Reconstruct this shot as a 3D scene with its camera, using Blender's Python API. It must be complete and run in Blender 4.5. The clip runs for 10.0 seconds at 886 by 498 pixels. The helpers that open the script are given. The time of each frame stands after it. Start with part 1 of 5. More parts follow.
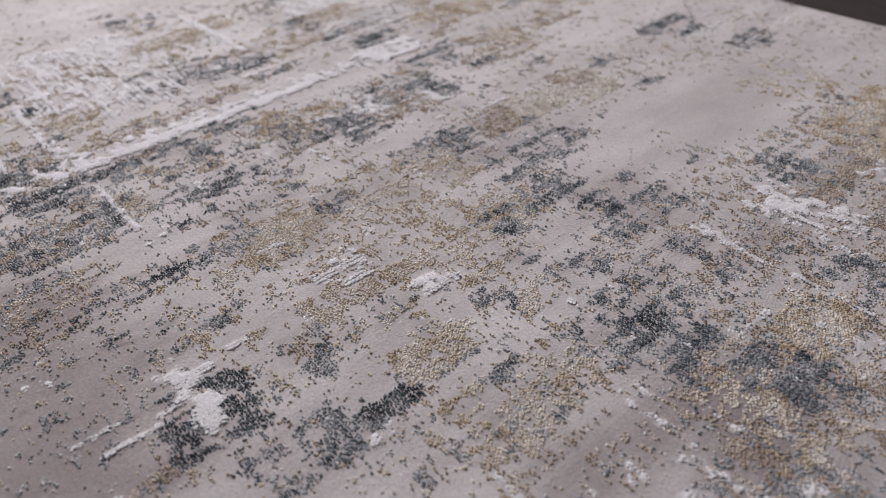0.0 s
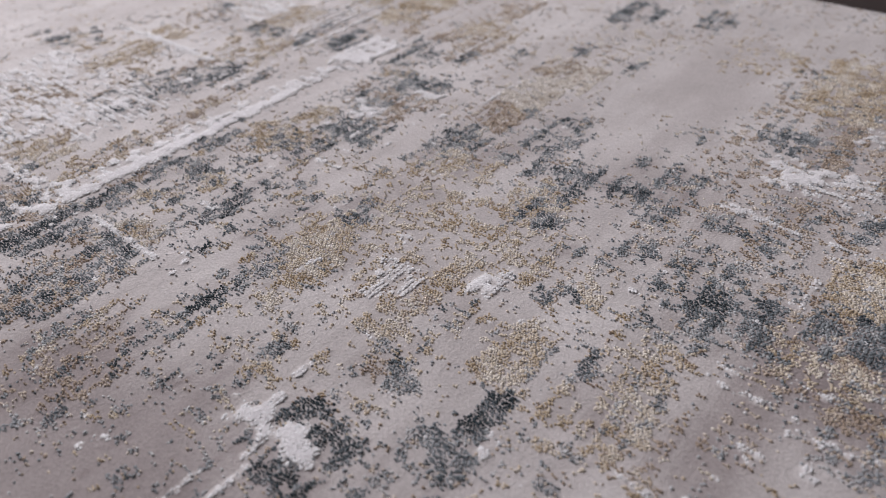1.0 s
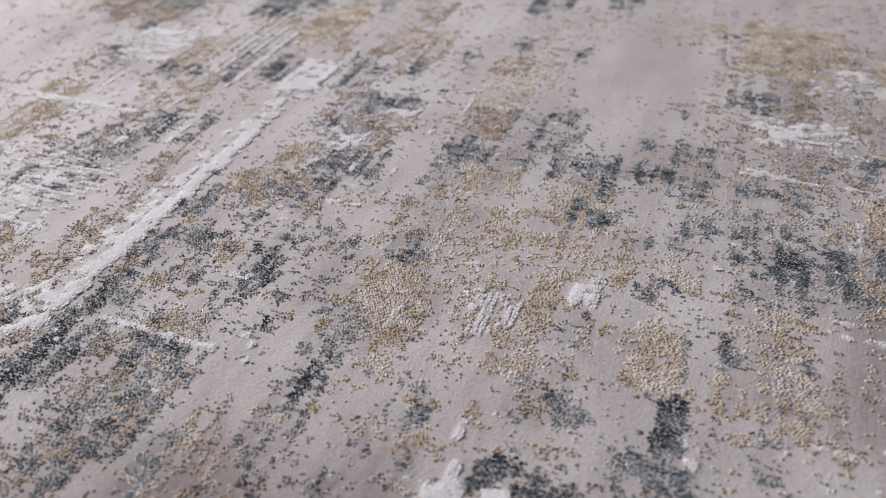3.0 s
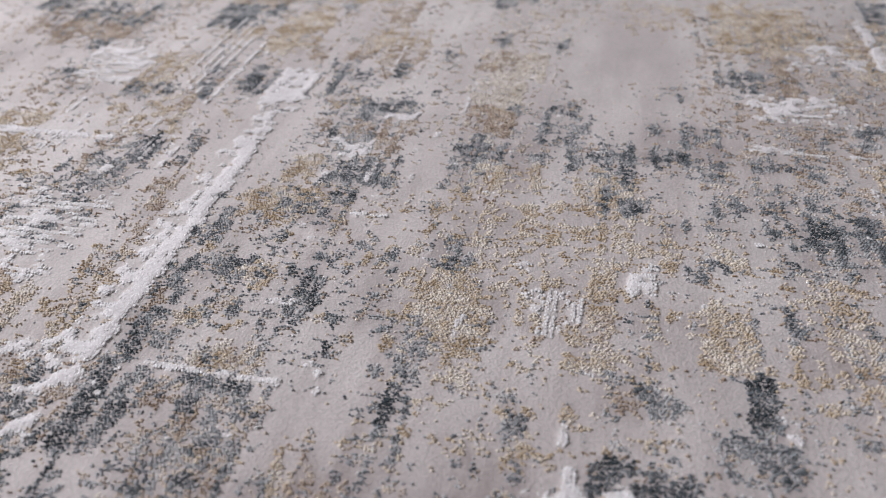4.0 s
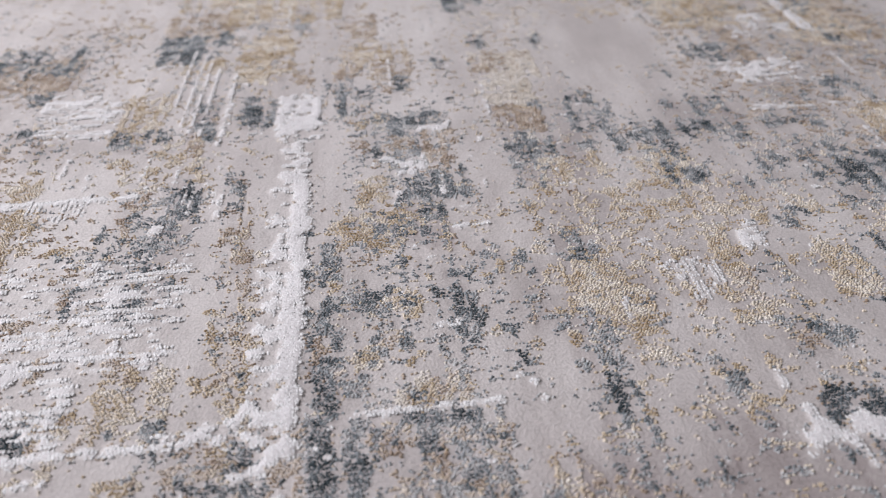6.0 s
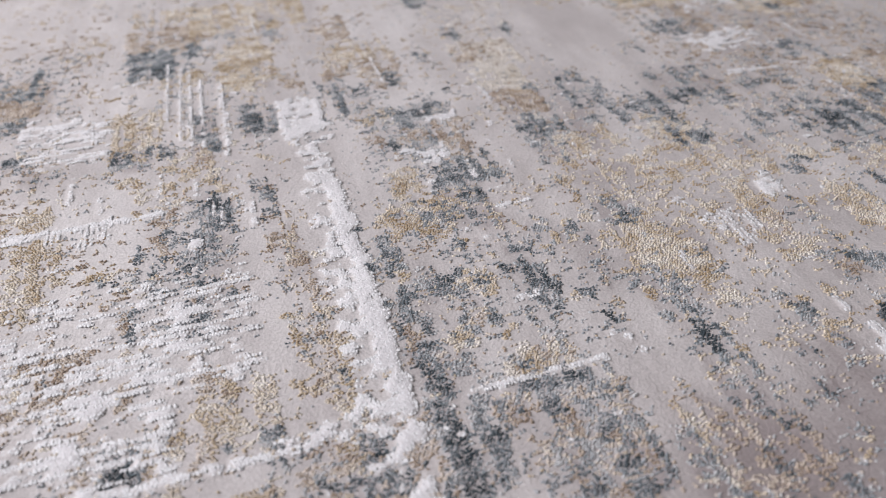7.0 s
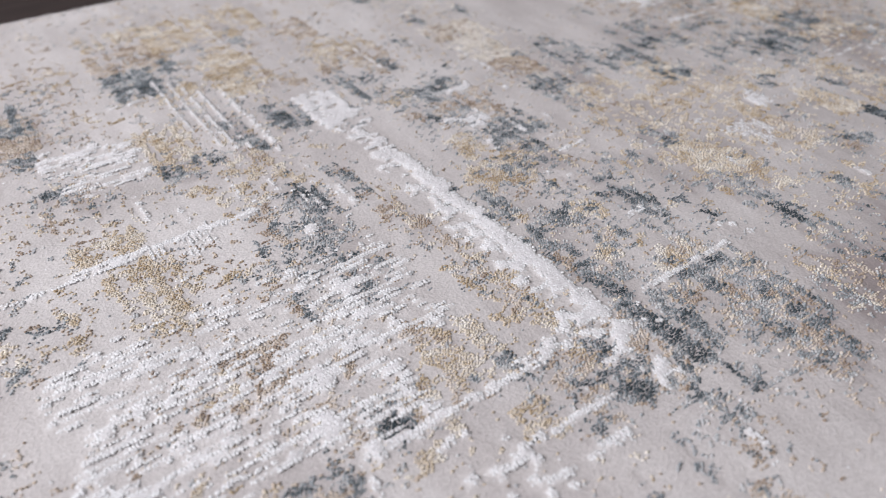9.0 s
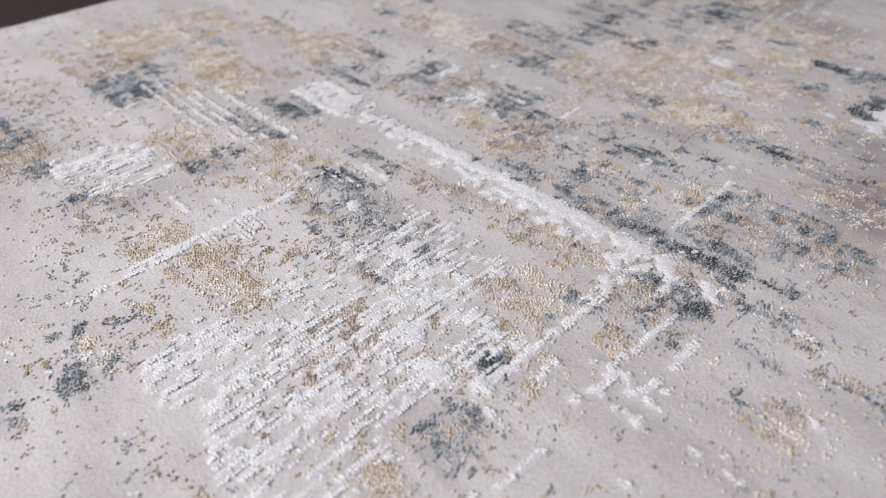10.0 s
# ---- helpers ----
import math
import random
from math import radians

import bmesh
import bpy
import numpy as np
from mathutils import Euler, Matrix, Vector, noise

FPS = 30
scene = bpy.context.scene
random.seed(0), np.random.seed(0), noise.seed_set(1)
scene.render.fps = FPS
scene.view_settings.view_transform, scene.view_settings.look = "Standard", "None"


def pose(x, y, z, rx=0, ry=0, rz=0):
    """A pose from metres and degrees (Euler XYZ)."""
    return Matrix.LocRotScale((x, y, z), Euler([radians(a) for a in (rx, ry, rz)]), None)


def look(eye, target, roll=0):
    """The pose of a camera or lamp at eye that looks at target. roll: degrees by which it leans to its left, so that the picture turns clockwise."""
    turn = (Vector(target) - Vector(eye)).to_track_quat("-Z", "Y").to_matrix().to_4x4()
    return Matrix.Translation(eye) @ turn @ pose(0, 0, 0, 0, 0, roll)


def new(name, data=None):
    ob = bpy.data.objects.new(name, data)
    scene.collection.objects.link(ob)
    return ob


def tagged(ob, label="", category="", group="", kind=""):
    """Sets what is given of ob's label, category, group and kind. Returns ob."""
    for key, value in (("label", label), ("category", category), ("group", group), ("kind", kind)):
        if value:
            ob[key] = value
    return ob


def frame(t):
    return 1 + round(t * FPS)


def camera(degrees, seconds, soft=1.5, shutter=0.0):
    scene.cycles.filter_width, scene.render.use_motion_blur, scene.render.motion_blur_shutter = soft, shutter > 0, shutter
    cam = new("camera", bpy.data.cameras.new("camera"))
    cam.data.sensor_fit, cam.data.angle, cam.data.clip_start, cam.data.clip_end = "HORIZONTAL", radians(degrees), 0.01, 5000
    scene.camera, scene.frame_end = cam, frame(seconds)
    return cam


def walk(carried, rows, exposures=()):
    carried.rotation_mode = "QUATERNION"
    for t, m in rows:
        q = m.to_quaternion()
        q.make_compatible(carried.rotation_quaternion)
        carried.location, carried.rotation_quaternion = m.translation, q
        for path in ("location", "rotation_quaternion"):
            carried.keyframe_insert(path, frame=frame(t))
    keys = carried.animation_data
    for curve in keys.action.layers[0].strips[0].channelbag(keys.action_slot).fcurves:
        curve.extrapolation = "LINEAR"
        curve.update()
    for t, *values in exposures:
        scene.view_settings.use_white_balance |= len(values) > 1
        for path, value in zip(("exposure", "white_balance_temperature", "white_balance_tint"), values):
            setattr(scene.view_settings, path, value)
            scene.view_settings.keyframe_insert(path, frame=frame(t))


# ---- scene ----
cam = camera(65.2, 10.0, soft=1.0)
cam.data.dof.use_dof = True
cam.data.dof.focus_distance = 0.42
cam.data.dof.aperture_fstop = 5.4
PATH = [
    (0.0, -0.0028, 0.1055, 0.2782, 51.35, 1.59, 48.02),
    (0.5, -0.0371, 0.0779, 0.2759, 51.24, 1.27, 43.63),
    (1.0, -0.0701, 0.0565, 0.2745, 51.04, 1.17, 39.28),
    (1.5, -0.1040, 0.0385, 0.2773, 50.92, 1.27, 34.83),
    (2.0, -0.1404, 0.0252, 0.2796, 50.76, 1.33, 30.12),
    (2.5, -0.1773, 0.0137, 0.2783, 50.69, 1.32, 25.27),
    (4.0, -0.2907, -0.0043, 0.2722, 50.40, 1.49, 12.12),
    (4.5, -0.3328, -0.0106, 0.2764, 50.38, 1.26, 7.39),
    (5.0, -0.3787, -0.0152, 0.2783, 50.40, 1.14, 3.07),
    (5.5, -0.4277, -0.0179, 0.2799, 50.45, 0.93, -1.38),
    (7.0, -0.5738, -0.0131, 0.2722, 50.90, 1.05, -16.80),
    (7.5, -0.6238, -0.0095, 0.2693, 51.16, 0.99, -21.73),
    (8.0, -0.6707, -0.0032, 0.2653, 51.40, 1.11, -26.07),
    (8.5, -0.7140, 0.0049, 0.2635, 51.53, 1.27, -30.18),
    (9.0, -0.7579, 0.0150, 0.2660, 51.61, 1.27, -34.53),
    (9.5, -0.8019, 0.0254, 0.2667, 51.67, 1.21, -39.02),
    (10.0, -0.8451, 0.0348, 0.2652, 51.78, 1.38, -43.21),
]
walk(cam, [(t, pose(x, y, z, rx, ry, rz)) for t, x, y, z, rx, ry, rz in PATH], [(0.0, 0.04, 6500, 11), (5.0, 0.17, 6450, 9), (7.5, 0.21, 6420, 8.5), (10.0, 0.22, 6370, 6.8)])

# ---- light: daylight from a wide window in the west wall ----
world = bpy.data.worlds.new("sky")
scene.world = world
world.use_nodes = True
sky = world.node_tree.nodes.new("ShaderNodeTexSky")
sky.sky_type, sky.sun_disc = "NISHITA", False
sky.sun_elevation, sky.sun_rotation = radians(40), radians(120)
world.node_tree.links.new(sky.outputs[0], world.node_tree.nodes["Background"].inputs[0])
world.node_tree.nodes["Background"].inputs[1].default_value = 0.1
window_light = bpy.data.lights.new("window_light", "AREA")
window_light.shape, window_light.size, window_light.size_y = "RECTANGLE", 2.6, 1.5
window_light.energy = 138
window_light.color = (1.0, 0.955, 0.975)
new("window_light", window_light).matrix_world = look((-3.07, 0.85, 2.0), (-0.4, 0.5, 0.0))

# ---- materials ----


def material(name, rough=0.8, spec=0.3):
    m = bpy.data.materials.new(name)
    m.use_nodes = True
    n = m.node_tree.nodes
    b = n["Principled BSDF"]
    b.inputs["Roughness"].default_value = rough
    b.inputs["Specular IOR Level"].default_value = spec
    return m, n, m.node_tree.links, b


def noise_node(n, l, scale, detail=3.0, coord="Object", stretch=(1, 1, 1)):
    tc, mp, nz = n.new("ShaderNodeTexCoord"), n.new("ShaderNodeMapping"), n.new("ShaderNodeTexNoise")
    mp.inputs["Scale"].default_value = stretch
    nz.inputs["Scale"].default_value, nz.inputs["Detail"].default_value = scale, detail
    l.new(tc.outputs[coord], mp.inputs[0])
    l.new(mp.outputs[0], nz.inputs["Vector"])
    return nz


def ramp(n, l, source, *stops):
    r = n.new("ShaderNodeValToRGB")
    while len(r.color_ramp.elements) < len(stops):
        r.color_ramp.elements.new(0.5)
    for e, (p, c) in zip(r.color_ramp.elements, stops):
        e.position, e.color = p, (*c, 1)
    l.new(source, r.inputs[0])
    return r


def mixed(n, l, kind, a, b, factor):
    m = n.new("ShaderNodeMix")
    m.data_type, m.blend_type = "RGBA", kind
    if isinstance(factor, float):
        m.inputs[0].default_value = factor
    else:
        l.new(factor, m.inputs[0])
    l.new(a, m.inputs[6])
    l.new(b, m.inputs[7])
    return m.outputs[2]


def yarn(name, stops, rough=0.9, spec=0.12, fibre=0.35):
    """Twisted yarn: neighbouring tufts share a shade, with fine fibre relief."""
    m, n, l, b = material(name, rough, spec)
    lot = n.new("ShaderNodeAttribute")
    lot.attribute_name = "shade"
    shade = ramp(n, l, lot.outputs["Fac"], *stops)
    fine = noise_node(n, l, 1400, 2.0)
    tint = ramp(n, l, fine.outputs[0], (0.3, (0.84, 0.84, 0.84)), (0.7, (1.12, 1.12, 1.12)))
    l.new(mixed(n, l, "MULTIPLY", shade.outputs[0], tint.outputs[0], 1.0), b.inputs["Base Color"])
    bump = n.new("ShaderNodeBump")
    bump.inputs["Strength"].default_value, bump.inputs["Distance"].default_value = fibre, 0.0005
    l.new(fine.outputs[0], bump.inputs["Height"])
    l.new(bump.outputs[0], b.inputs["Normal"])
    return m


DARK = yarn("charcoal_yarn", ((0.0, (0.050, 0.065, 0.075)), (0.4, (0.155, 0.178, 0.197)), (0.75, (0.30, 0.325, 0.348)), (1.0, (0.45, 0.46, 0.475))))
GREY = yarn("grey_yarn", ((0.0, (0.20, 0.22, 0.24)), (0.5, (0.35, 0.37, 0.395)), (1.0, (0.54, 0.545, 0.56))))
GOLD = yarn("gold_yarn", ((0.0, (0.37, 0.29, 0.195)), (0.35, (0.525, 0.445, 0.345)), (0.65, (0.62, 0.56, 0.48)), (1.0, (0.72, 0.685, 0.63))))
TAN = yarn("tan_yarn", ((0.0, (0.27, 0.21, 0.165)), (0.4, (0.42, 0.35, 0.29)), (0.75, (0.535, 0.47, 0.41)), (1.0, (0.64, 0.58, 0.53))))
CREAM = yarn("cream_yarn", ((0.0, (0.52, 0.48, 0.43)), (0.5, (0.66, 0.62, 0.57)), (1.0, (0.74, 0.71, 0.68))))
WHITE = yarn("white_yarn", ((0.0, (0.65, 0.655, 0.68)), (0.5, (0.70, 0.705, 0.73)), (1.0, (0.74, 0.745, 0.77))), 0.7, 0.25, 0.25)


def pile_material():
    """Short cut pile: lilac grey with taupe and pale washes, fine nap relief."""
    m, n, l, b = material("grey_pile", 0.85, 0.2)
    wash = n.new("ShaderNodeAttribute")
    wash.attribute_name = "wash"
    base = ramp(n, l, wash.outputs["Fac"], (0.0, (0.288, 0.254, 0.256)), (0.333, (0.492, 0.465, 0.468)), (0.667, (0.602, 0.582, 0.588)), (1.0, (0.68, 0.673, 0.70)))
    broad = noise_node(n, l, 34, 4.0, "Object", (1.0, 0.45, 1))
    tone = ramp(n, l, broad.outputs[0], (0.3, (0.88, 0.87, 0.87)), (0.7, (1.07, 1.07, 1.07)))
    nap = noise_node(n, l, 620, 3.0)
    speck = ramp(n, l, nap.outputs[0], (0.3, (0.88, 0.88, 0.88)), (0.7, (1.08, 1.08, 1.08)))
    c = mixed(n, l, "MULTIPLY", base.outputs[0], tone.outputs[0], 1.0)
    l.new(mixed(n, l, "MULTIPLY", c, speck.outputs[0], 1.0), b.inputs["Base Color"])
    b.inputs["Sheen Weight"].default_value, b.inputs["Sheen Roughness"].default_value = 0.25, 0.4
    bump = n.new("ShaderNodeBump")
    bump.inputs["Strength"].default_value, bump.inputs["Distance"].default_value = 0.42, 0.0012
    tread = noise_node(n, l, 330, 2.0, "Object", (0.7, 1.3, 1))
    height = n.new("ShaderNodeMath")
    height.operation = "MULTIPLY_ADD"
    height.inputs[1].default_value = 0.4
    l.new(tread.outputs[0], height.inputs[0])
    l.new(nap.outputs[0], height.inputs[2])
    l.new(height.outputs[0], bump.inputs["Height"])
    l.new(bump.outputs[0], b.inputs["Normal"])
    return m


PILE = pile_material()


def plain(name, low, high, scale, rough, stretch=(1, 1, 1), relief=0.15, distance=0.002):
    m, n, l, b = material(name, rough, 0.35)
    nz = noise_node(n, l, scale, 6.0, "Object", stretch)
    l.new(ramp(n, l, nz.outputs[0], (0.3, low), (0.7, high)).outputs[0], b.inputs["Base Color"])
    bump = n.new("ShaderNodeBump")
    bump.inputs["Strength"].default_value, bump.inputs["Distance"].default_value = relief, distance
    l.new(nz.outputs[0], bump.inputs["Height"])
    l.new(bump.outputs[0], b.inputs["Normal"])
    return m


FLOOR = plain("dark_floor", (0.020, 0.0125, 0.012), (0.032, 0.021, 0.020), 9, 0.75, (1, 9, 1))
PLASTER = plain("wall_plaster", (0.30, 0.285, 0.28), (0.36, 0.345, 0.34), 30, 0.9)
CEILING = plain("ceiling_paint", (0.74, 0.73, 0.72), (0.80, 0.79, 0.78), 30, 0.9)
FRAME = plain("window_paint", (0.72, 0.72, 0.71), (0.80, 0.80, 0.79), 60, 0.4)

# ---- structure: a closed room with one window ----


def block(bm, x0, y0, z0, x1, y1, z1):
    bmesh.ops.create_cube(bm, size=1, matrix=Matrix.Translation(((x0 + x1) / 2, (y0 + y1) / 2, (z0 + z1) / 2)) @ Matrix.Diagonal((x1 - x0, y1 - y0, z1 - z0, 1)))


def part(name, bm, mat, parent=None, label=""):
    me = bpy.data.meshes.new(name)
    bm.to_mesh(me)
    bm.free()
    me.materials.append(mat)
    ob = new(name, me)
    ob.parent = parent
    return tagged(ob, label)


def slab(name, mat, *boxes):
    bm = bmesh.new()
    for b in boxes:
        block(bm, *b)
    return part(name, bm, mat)


FLOOR_Z = -0.0125
W, E, S, N, H = -3.2, 2.6, -2.8, 3.2, 3.0
tagged(slab("floor", FLOOR, (W - 0.2, S - 0.2, FLOOR_Z - 0.1, E + 0.2, N + 0.2, FLOOR_Z)), "dark brown matt floor under the rug", "floor", kind="structure")
tagged(slab("ceiling", CEILING, (W - 0.2, S - 0.2, H, E + 0.2, N + 0.2, H + 0.15)), "plain white painted ceiling of the room", "ceiling", kind="structure")
for name, b in (("wall_east", (E, S - 0.2, FLOOR_Z, E + 0.2, N + 0.2, H)), ("wall_south", (W, S - 0.2, FLOOR_Z, E, S, H)), ("wall_north", (W, N, FLOOR_Z, E, N + 0.2, H))):
    tagged(slab(name, PLASTER, b), "plain pale plastered wall closing the room", "wall", kind="structure")
tagged(slab("wall_west", PLASTER, (W - 0.2, S - 0.2, FLOOR_Z, W, -0.45, H), (W - 0.2, 2.15, FLOOR_Z, W, N + 0.2, H), (W - 0.2, -0.45, FLOOR_Z, W, 2.15, 1.2), (W - 0.2, -0.45, 2.75, W, 2.15, H)),
       "plain pale plastered wall with a window opening", "wall", kind="structure")
window = tagged(new("window_1"), "wide white framed window letting in daylight", "window", kind="structure")
window.location = (W - 0.1, 0.85, 1.2)


def window_bar(name, y0, z0, y1, z1, d=0.03):
    bm = bmesh.new()
    block(bm, -d, y0, z0, d, y1, z1)
    bmesh.ops.bevel(bm, geom=bm.edges[:], offset=0.004, segments=1, affect="EDGES")
    return part(name, bm, FRAME, window)


window_bar("window_frame", -1.3, 0.0, -1.24, 1.55)
window_bar("window_frame", 1.24, 0.0, 1.3, 1.55)
window_bar("window_frame", -1.24, 0.0, 1.24, 0.06)
window_bar("window_frame", -1.24, 1.49, 1.24, 1.55)
window_bar("mullion", -0.025, 0.06, 0.025, 1.49, 0.025)

# ---- the rug ----
PX, PY = 0.00175, 0.0014
RX0, RX1, RY0, RY1 = -1.04, 0.12, 0.02, 0.905
NX, NY = int((RX1 - RX0) / PX), int((RY1 - RY0) / PY)
CX = RX0 + (np.arange(NX) + 0.5) * PX
CY = RY1 - (NY - np.arange(NY) - 0.5) * PY
GX, GY = np.meshgrid(CX, CY)
GX[1::2] += PX / 2
rng = np.random.default_rng(7)


def field(sx, sy, seed):
    """Smooth random field over the weave with features of sx by sy metres."""
    r = np.random.default_rng(seed)
    u, v = (GX - RX0) / sx + 1.0, (GY - RY0 + 0.05) / sy + 1.0
    g = r.random((int(v.max()) + 3, int(u.max()) + 3))
    i, j = v.astype(int), u.astype(int)
    a, b = v - i, u - j
    a, b = a * a * (3 - 2 * a), b * b * (3 - 2 * b)
    return (g[i, j] * (1 - b) + g[i, j + 1] * b) * (1 - a) + (g[i + 1, j] * (1 - b) + g[i + 1, j + 1] * b) * a


def even(a):
    """The field spread evenly over 0 to 1, so that a threshold is a share of the area."""
    out = np.empty(a.size)
    out[np.argsort(a, axis=None)] = np.linspace(0, 1, a.size)
    return out.reshape(a.shape)


def speckle(seed, sx=0.0065, sy=0.0032, fine=0.55, loose=0.3):
    """Clusters of tufts, from single points to small islands drawn out along the weft."""
    return even(field(sx, sy, seed) * 0.6 + field(sx * 2.2, sy * 2.4, seed + 1) * 0.4 + field(0.0034, 0.0016, seed + 2) * fine + np.random.default_rng(seed + 3).random(GX.shape) * loose)


KINDS = ("dark", "ink", "grey", "gold", "tan", "cream", "white")
SHARE = {k: np.zeros(GX.shape) for k in KINDS + ("whiterow", "whiteweave", "whiteline")}
WASH = np.full(GX.shape, 0.62)
EDGE_X = (field(0.012, 0.006, 301) - 0.5) * 0.003
EDGE_Y = (field(0.005, 0.05, 302) - 0.5) * 0.014


def box_of(x0, x1, y0, y1, soft, ragged=1.0):
    u = np.minimum(GX + EDGE_X * ragged - x0, x1 - GX - EDGE_X * ragged)
    v = np.minimum(GY + EDGE_Y * ragged - y0, y1 - GY - EDGE_Y * ragged)
    return np.clip(u / soft + 0.6, 0, 1) * np.clip(v / (soft * 2) + 0.6, 0, 1)


def motif(kind, share, x0, x1, y0, y1):
    """One brushed mark of the design: a share of its tufts shows that yarn."""
    if kind == "whiteline":
        thin = 0.08 * min(x1 - x0, y1 - y0)
        x0, x1, y0, y1 = x0 + thin, x1 - thin, y0 + thin, y1 - thin
    elif kind in KINDS[:6]:
        share *= 1.15 if kind == "dark" else 1.3 if share > 0.6 else 1.5
    soft = min(0.0012 if kind == "whiteline" else 0.003, (x1 - x0) / 3, (y1 - y0) / 3)
    mark = np.maximum(share * box_of(x0, x1, y0, y1, soft, 0.2 if kind == "whiteline" else 1.0), 0.13 * share * box_of(x0 - 0.005, x1 + 0.005, y0 - 0.016, y1 + 0.016, 0.014) if kind in KINDS[:6] else 0)
    SHARE[kind] = np.maximum(SHARE[kind], mark)


def bare(x0, x1, y0, y1, left=0.1):
    """Plain pile where hardly any yarn stands proud."""
    for k in SHARE:
        SHARE[k] *= 1 - (1 - left) * box_of(x0, x1, y0, y1, 0.006)


def wash(tone, x0, x1, y0, y1, soft=0.02):
    f = box_of(x0, x1, y0, y1, soft)
    WASH[:] = WASH * (1 - f) + tone * f


# stray tufts all over the field
SHARE["dark"] += 0.03 * (field(0.06, 0.09, 11) > 0.35)
SHARE["gold"] += 0.035 * (field(0.05, 0.08, 12) > 0.45)
SHARE["tan"] += 0.022
SHARE["white"] += 0.003
# faint straight columns of the loom in the ground
COLUMN = np.floor((GX - RX0) / 0.009 + 2.2 * field(0.02, 9.0, 15)).astype(int)
REACH = np.floor((GY - RY0) / 0.07 + np.random.default_rng(16).random(400)[COLUMN]).astype(int)
WASH += (np.random.default_rng(17).random((400, 40))[COLUMN, REACH] - 0.5) * 0.16
WASH += (field(0.05, 0.12, 13) - 0.5) * 0.32 + (field(0.02, 0.05, 14) - 0.5) * 0.22
wash(0.12, -0.318, -0.304, 0.063, 0.172)
wash(0.1, -0.083, -0.043, 0.319, 0.409)
wash(0.2, -0.112, -0.079, 0.239, 0.376)
wash(0.3, -0.146, -0.123, 0.475, 0.664)
wash(0.85, -0.795, -0.629, 0.237, 0.453)
wash(0.45, -0.288, -0.217, 0.571, 0.736)
wash(0.8, -0.496, -0.414, 0.388, 0.722)
wash(0.8, -0.543, -0.534, 0.222, 0.409)
wash(0.75, -0.597, -0.579, 0.206, 0.407)
wash(0.85, -0.719, -0.630, 0.869, 0.883)
# faint broad marks of the design
motif("dark", 0.18, -0.522, -0.514, 0.168, 0.194)
motif("dark", 0.09, -0.511, -0.495, 0.168, 0.195)
motif("dark", 0.18, -0.522, -0.514, 0.201, 0.229)
motif("dark", 0.12, -0.514, -0.496, 0.145, 0.167)
motif("dark", 0.10, -0.519, -0.496, 0.244, 0.284)
motif("gold", 0.09, -0.526, -0.518, 0.231, 0.252)
motif("gold", 0.08, -0.529, -0.502, 0.285, 0.315)
motif("gold", 0.10, -0.484, -0.458, 0.245, 0.288)
motif("dark", 0.06, -0.483, -0.460, 0.241, 0.303)
motif("dark", 0.10, -0.486, -0.458, 0.241, 0.259)
motif("dark", 0.18, -0.446, -0.431, 0.255, 0.276)
motif("dark", 0.09, -0.448, -0.433, 0.292, 0.300)
motif("dark", 0.11, -0.449, -0.438, 0.242, 0.251)
motif("dark", 0.10, -0.453, -0.441, 0.222, 0.242)
motif("gold", 0.10, -0.463, -0.439, 0.199, 0.219)
motif("cream", 0.06, -0.477, -0.439, 0.201, 0.219)
motif("dark", 0.06, -0.476, -0.440, 0.199, 0.226)
motif("gold", 0.08, -0.476, -0.462, 0.225, 0.240)
motif("dark", 0.16, -0.473, -0.440, 0.184, 0.194)
motif("dark", 0.10, -0.460, -0.438, 0.176, 0.185)
motif("gold", 0.06, -0.460, -0.445, 0.176, 0.185)
motif("gold", 0.08, -0.470, -0.437, 0.167, 0.177)
motif("dark", 0.07, -0.470, -0.437, 0.167, 0.177)
motif("grey", 0.10, -0.464, -0.438, 0.148, 0.166)
motif("gold", 0.04, -0.464, -0.438, 0.148, 0.166)
motif("dark", 0.15, -0.431, -0.423, 0.181, 0.196)
motif("dark", 0.08, -0.430, -0.422, 0.171, 0.181)
motif("dark", 0.17, -0.414, -0.406, 0.223, 0.246)
motif("dark", 0.10, -0.569, -0.549, 0.145, 0.165)
motif("dark", 0.16, -0.568, -0.552, 0.154, 0.165)
motif("dark", 0.17, -0.534, -0.522, 0.148, 0.157)
motif("dark", 0.14, -0.581, -0.542, 0.162, 0.170)
motif("gold", 0.14, -0.570, -0.562, 0.166, 0.187)
motif("tan", 0.12, -0.575, -0.563, 0.202, 0.218)
motif("gold", 0.12, -0.573, -0.557, 0.217, 0.236)
motif("dark", 0.07, -0.573, -0.557, 0.217, 0.236)
motif("tan", 0.09, -0.626, -0.609, 0.204, 0.236)
motif("gold", 0.06, -0.626, -0.609, 0.204, 0.236)
motif("dark", 0.10, -0.604, -0.596, 0.201, 0.217)
motif("dark", 0.14, -0.609, -0.594, 0.188, 0.196)
motif("dark", 0.12, -0.602, -0.594, 0.167, 0.181)
motif("dark", 0.07, -0.648, -0.616, 0.244, 0.280)
motif("tan", 0.06, -0.648, -0.616, 0.244, 0.280)
motif("dark", 0.09, -0.651, -0.612, 0.287, 0.312)
motif("dark", 0.06, -0.650, -0.609, 0.314, 0.392)
motif("tan", 0.05, -0.650, -0.609, 0.314, 0.392)
motif("dark", 0.16, -0.626, -0.612, 0.388, 0.411)
motif("dark", 0.12, -0.601, -0.571, 0.392, 0.412)
motif("gold", 0.08, -0.663, -0.619, 0.414, 0.470)
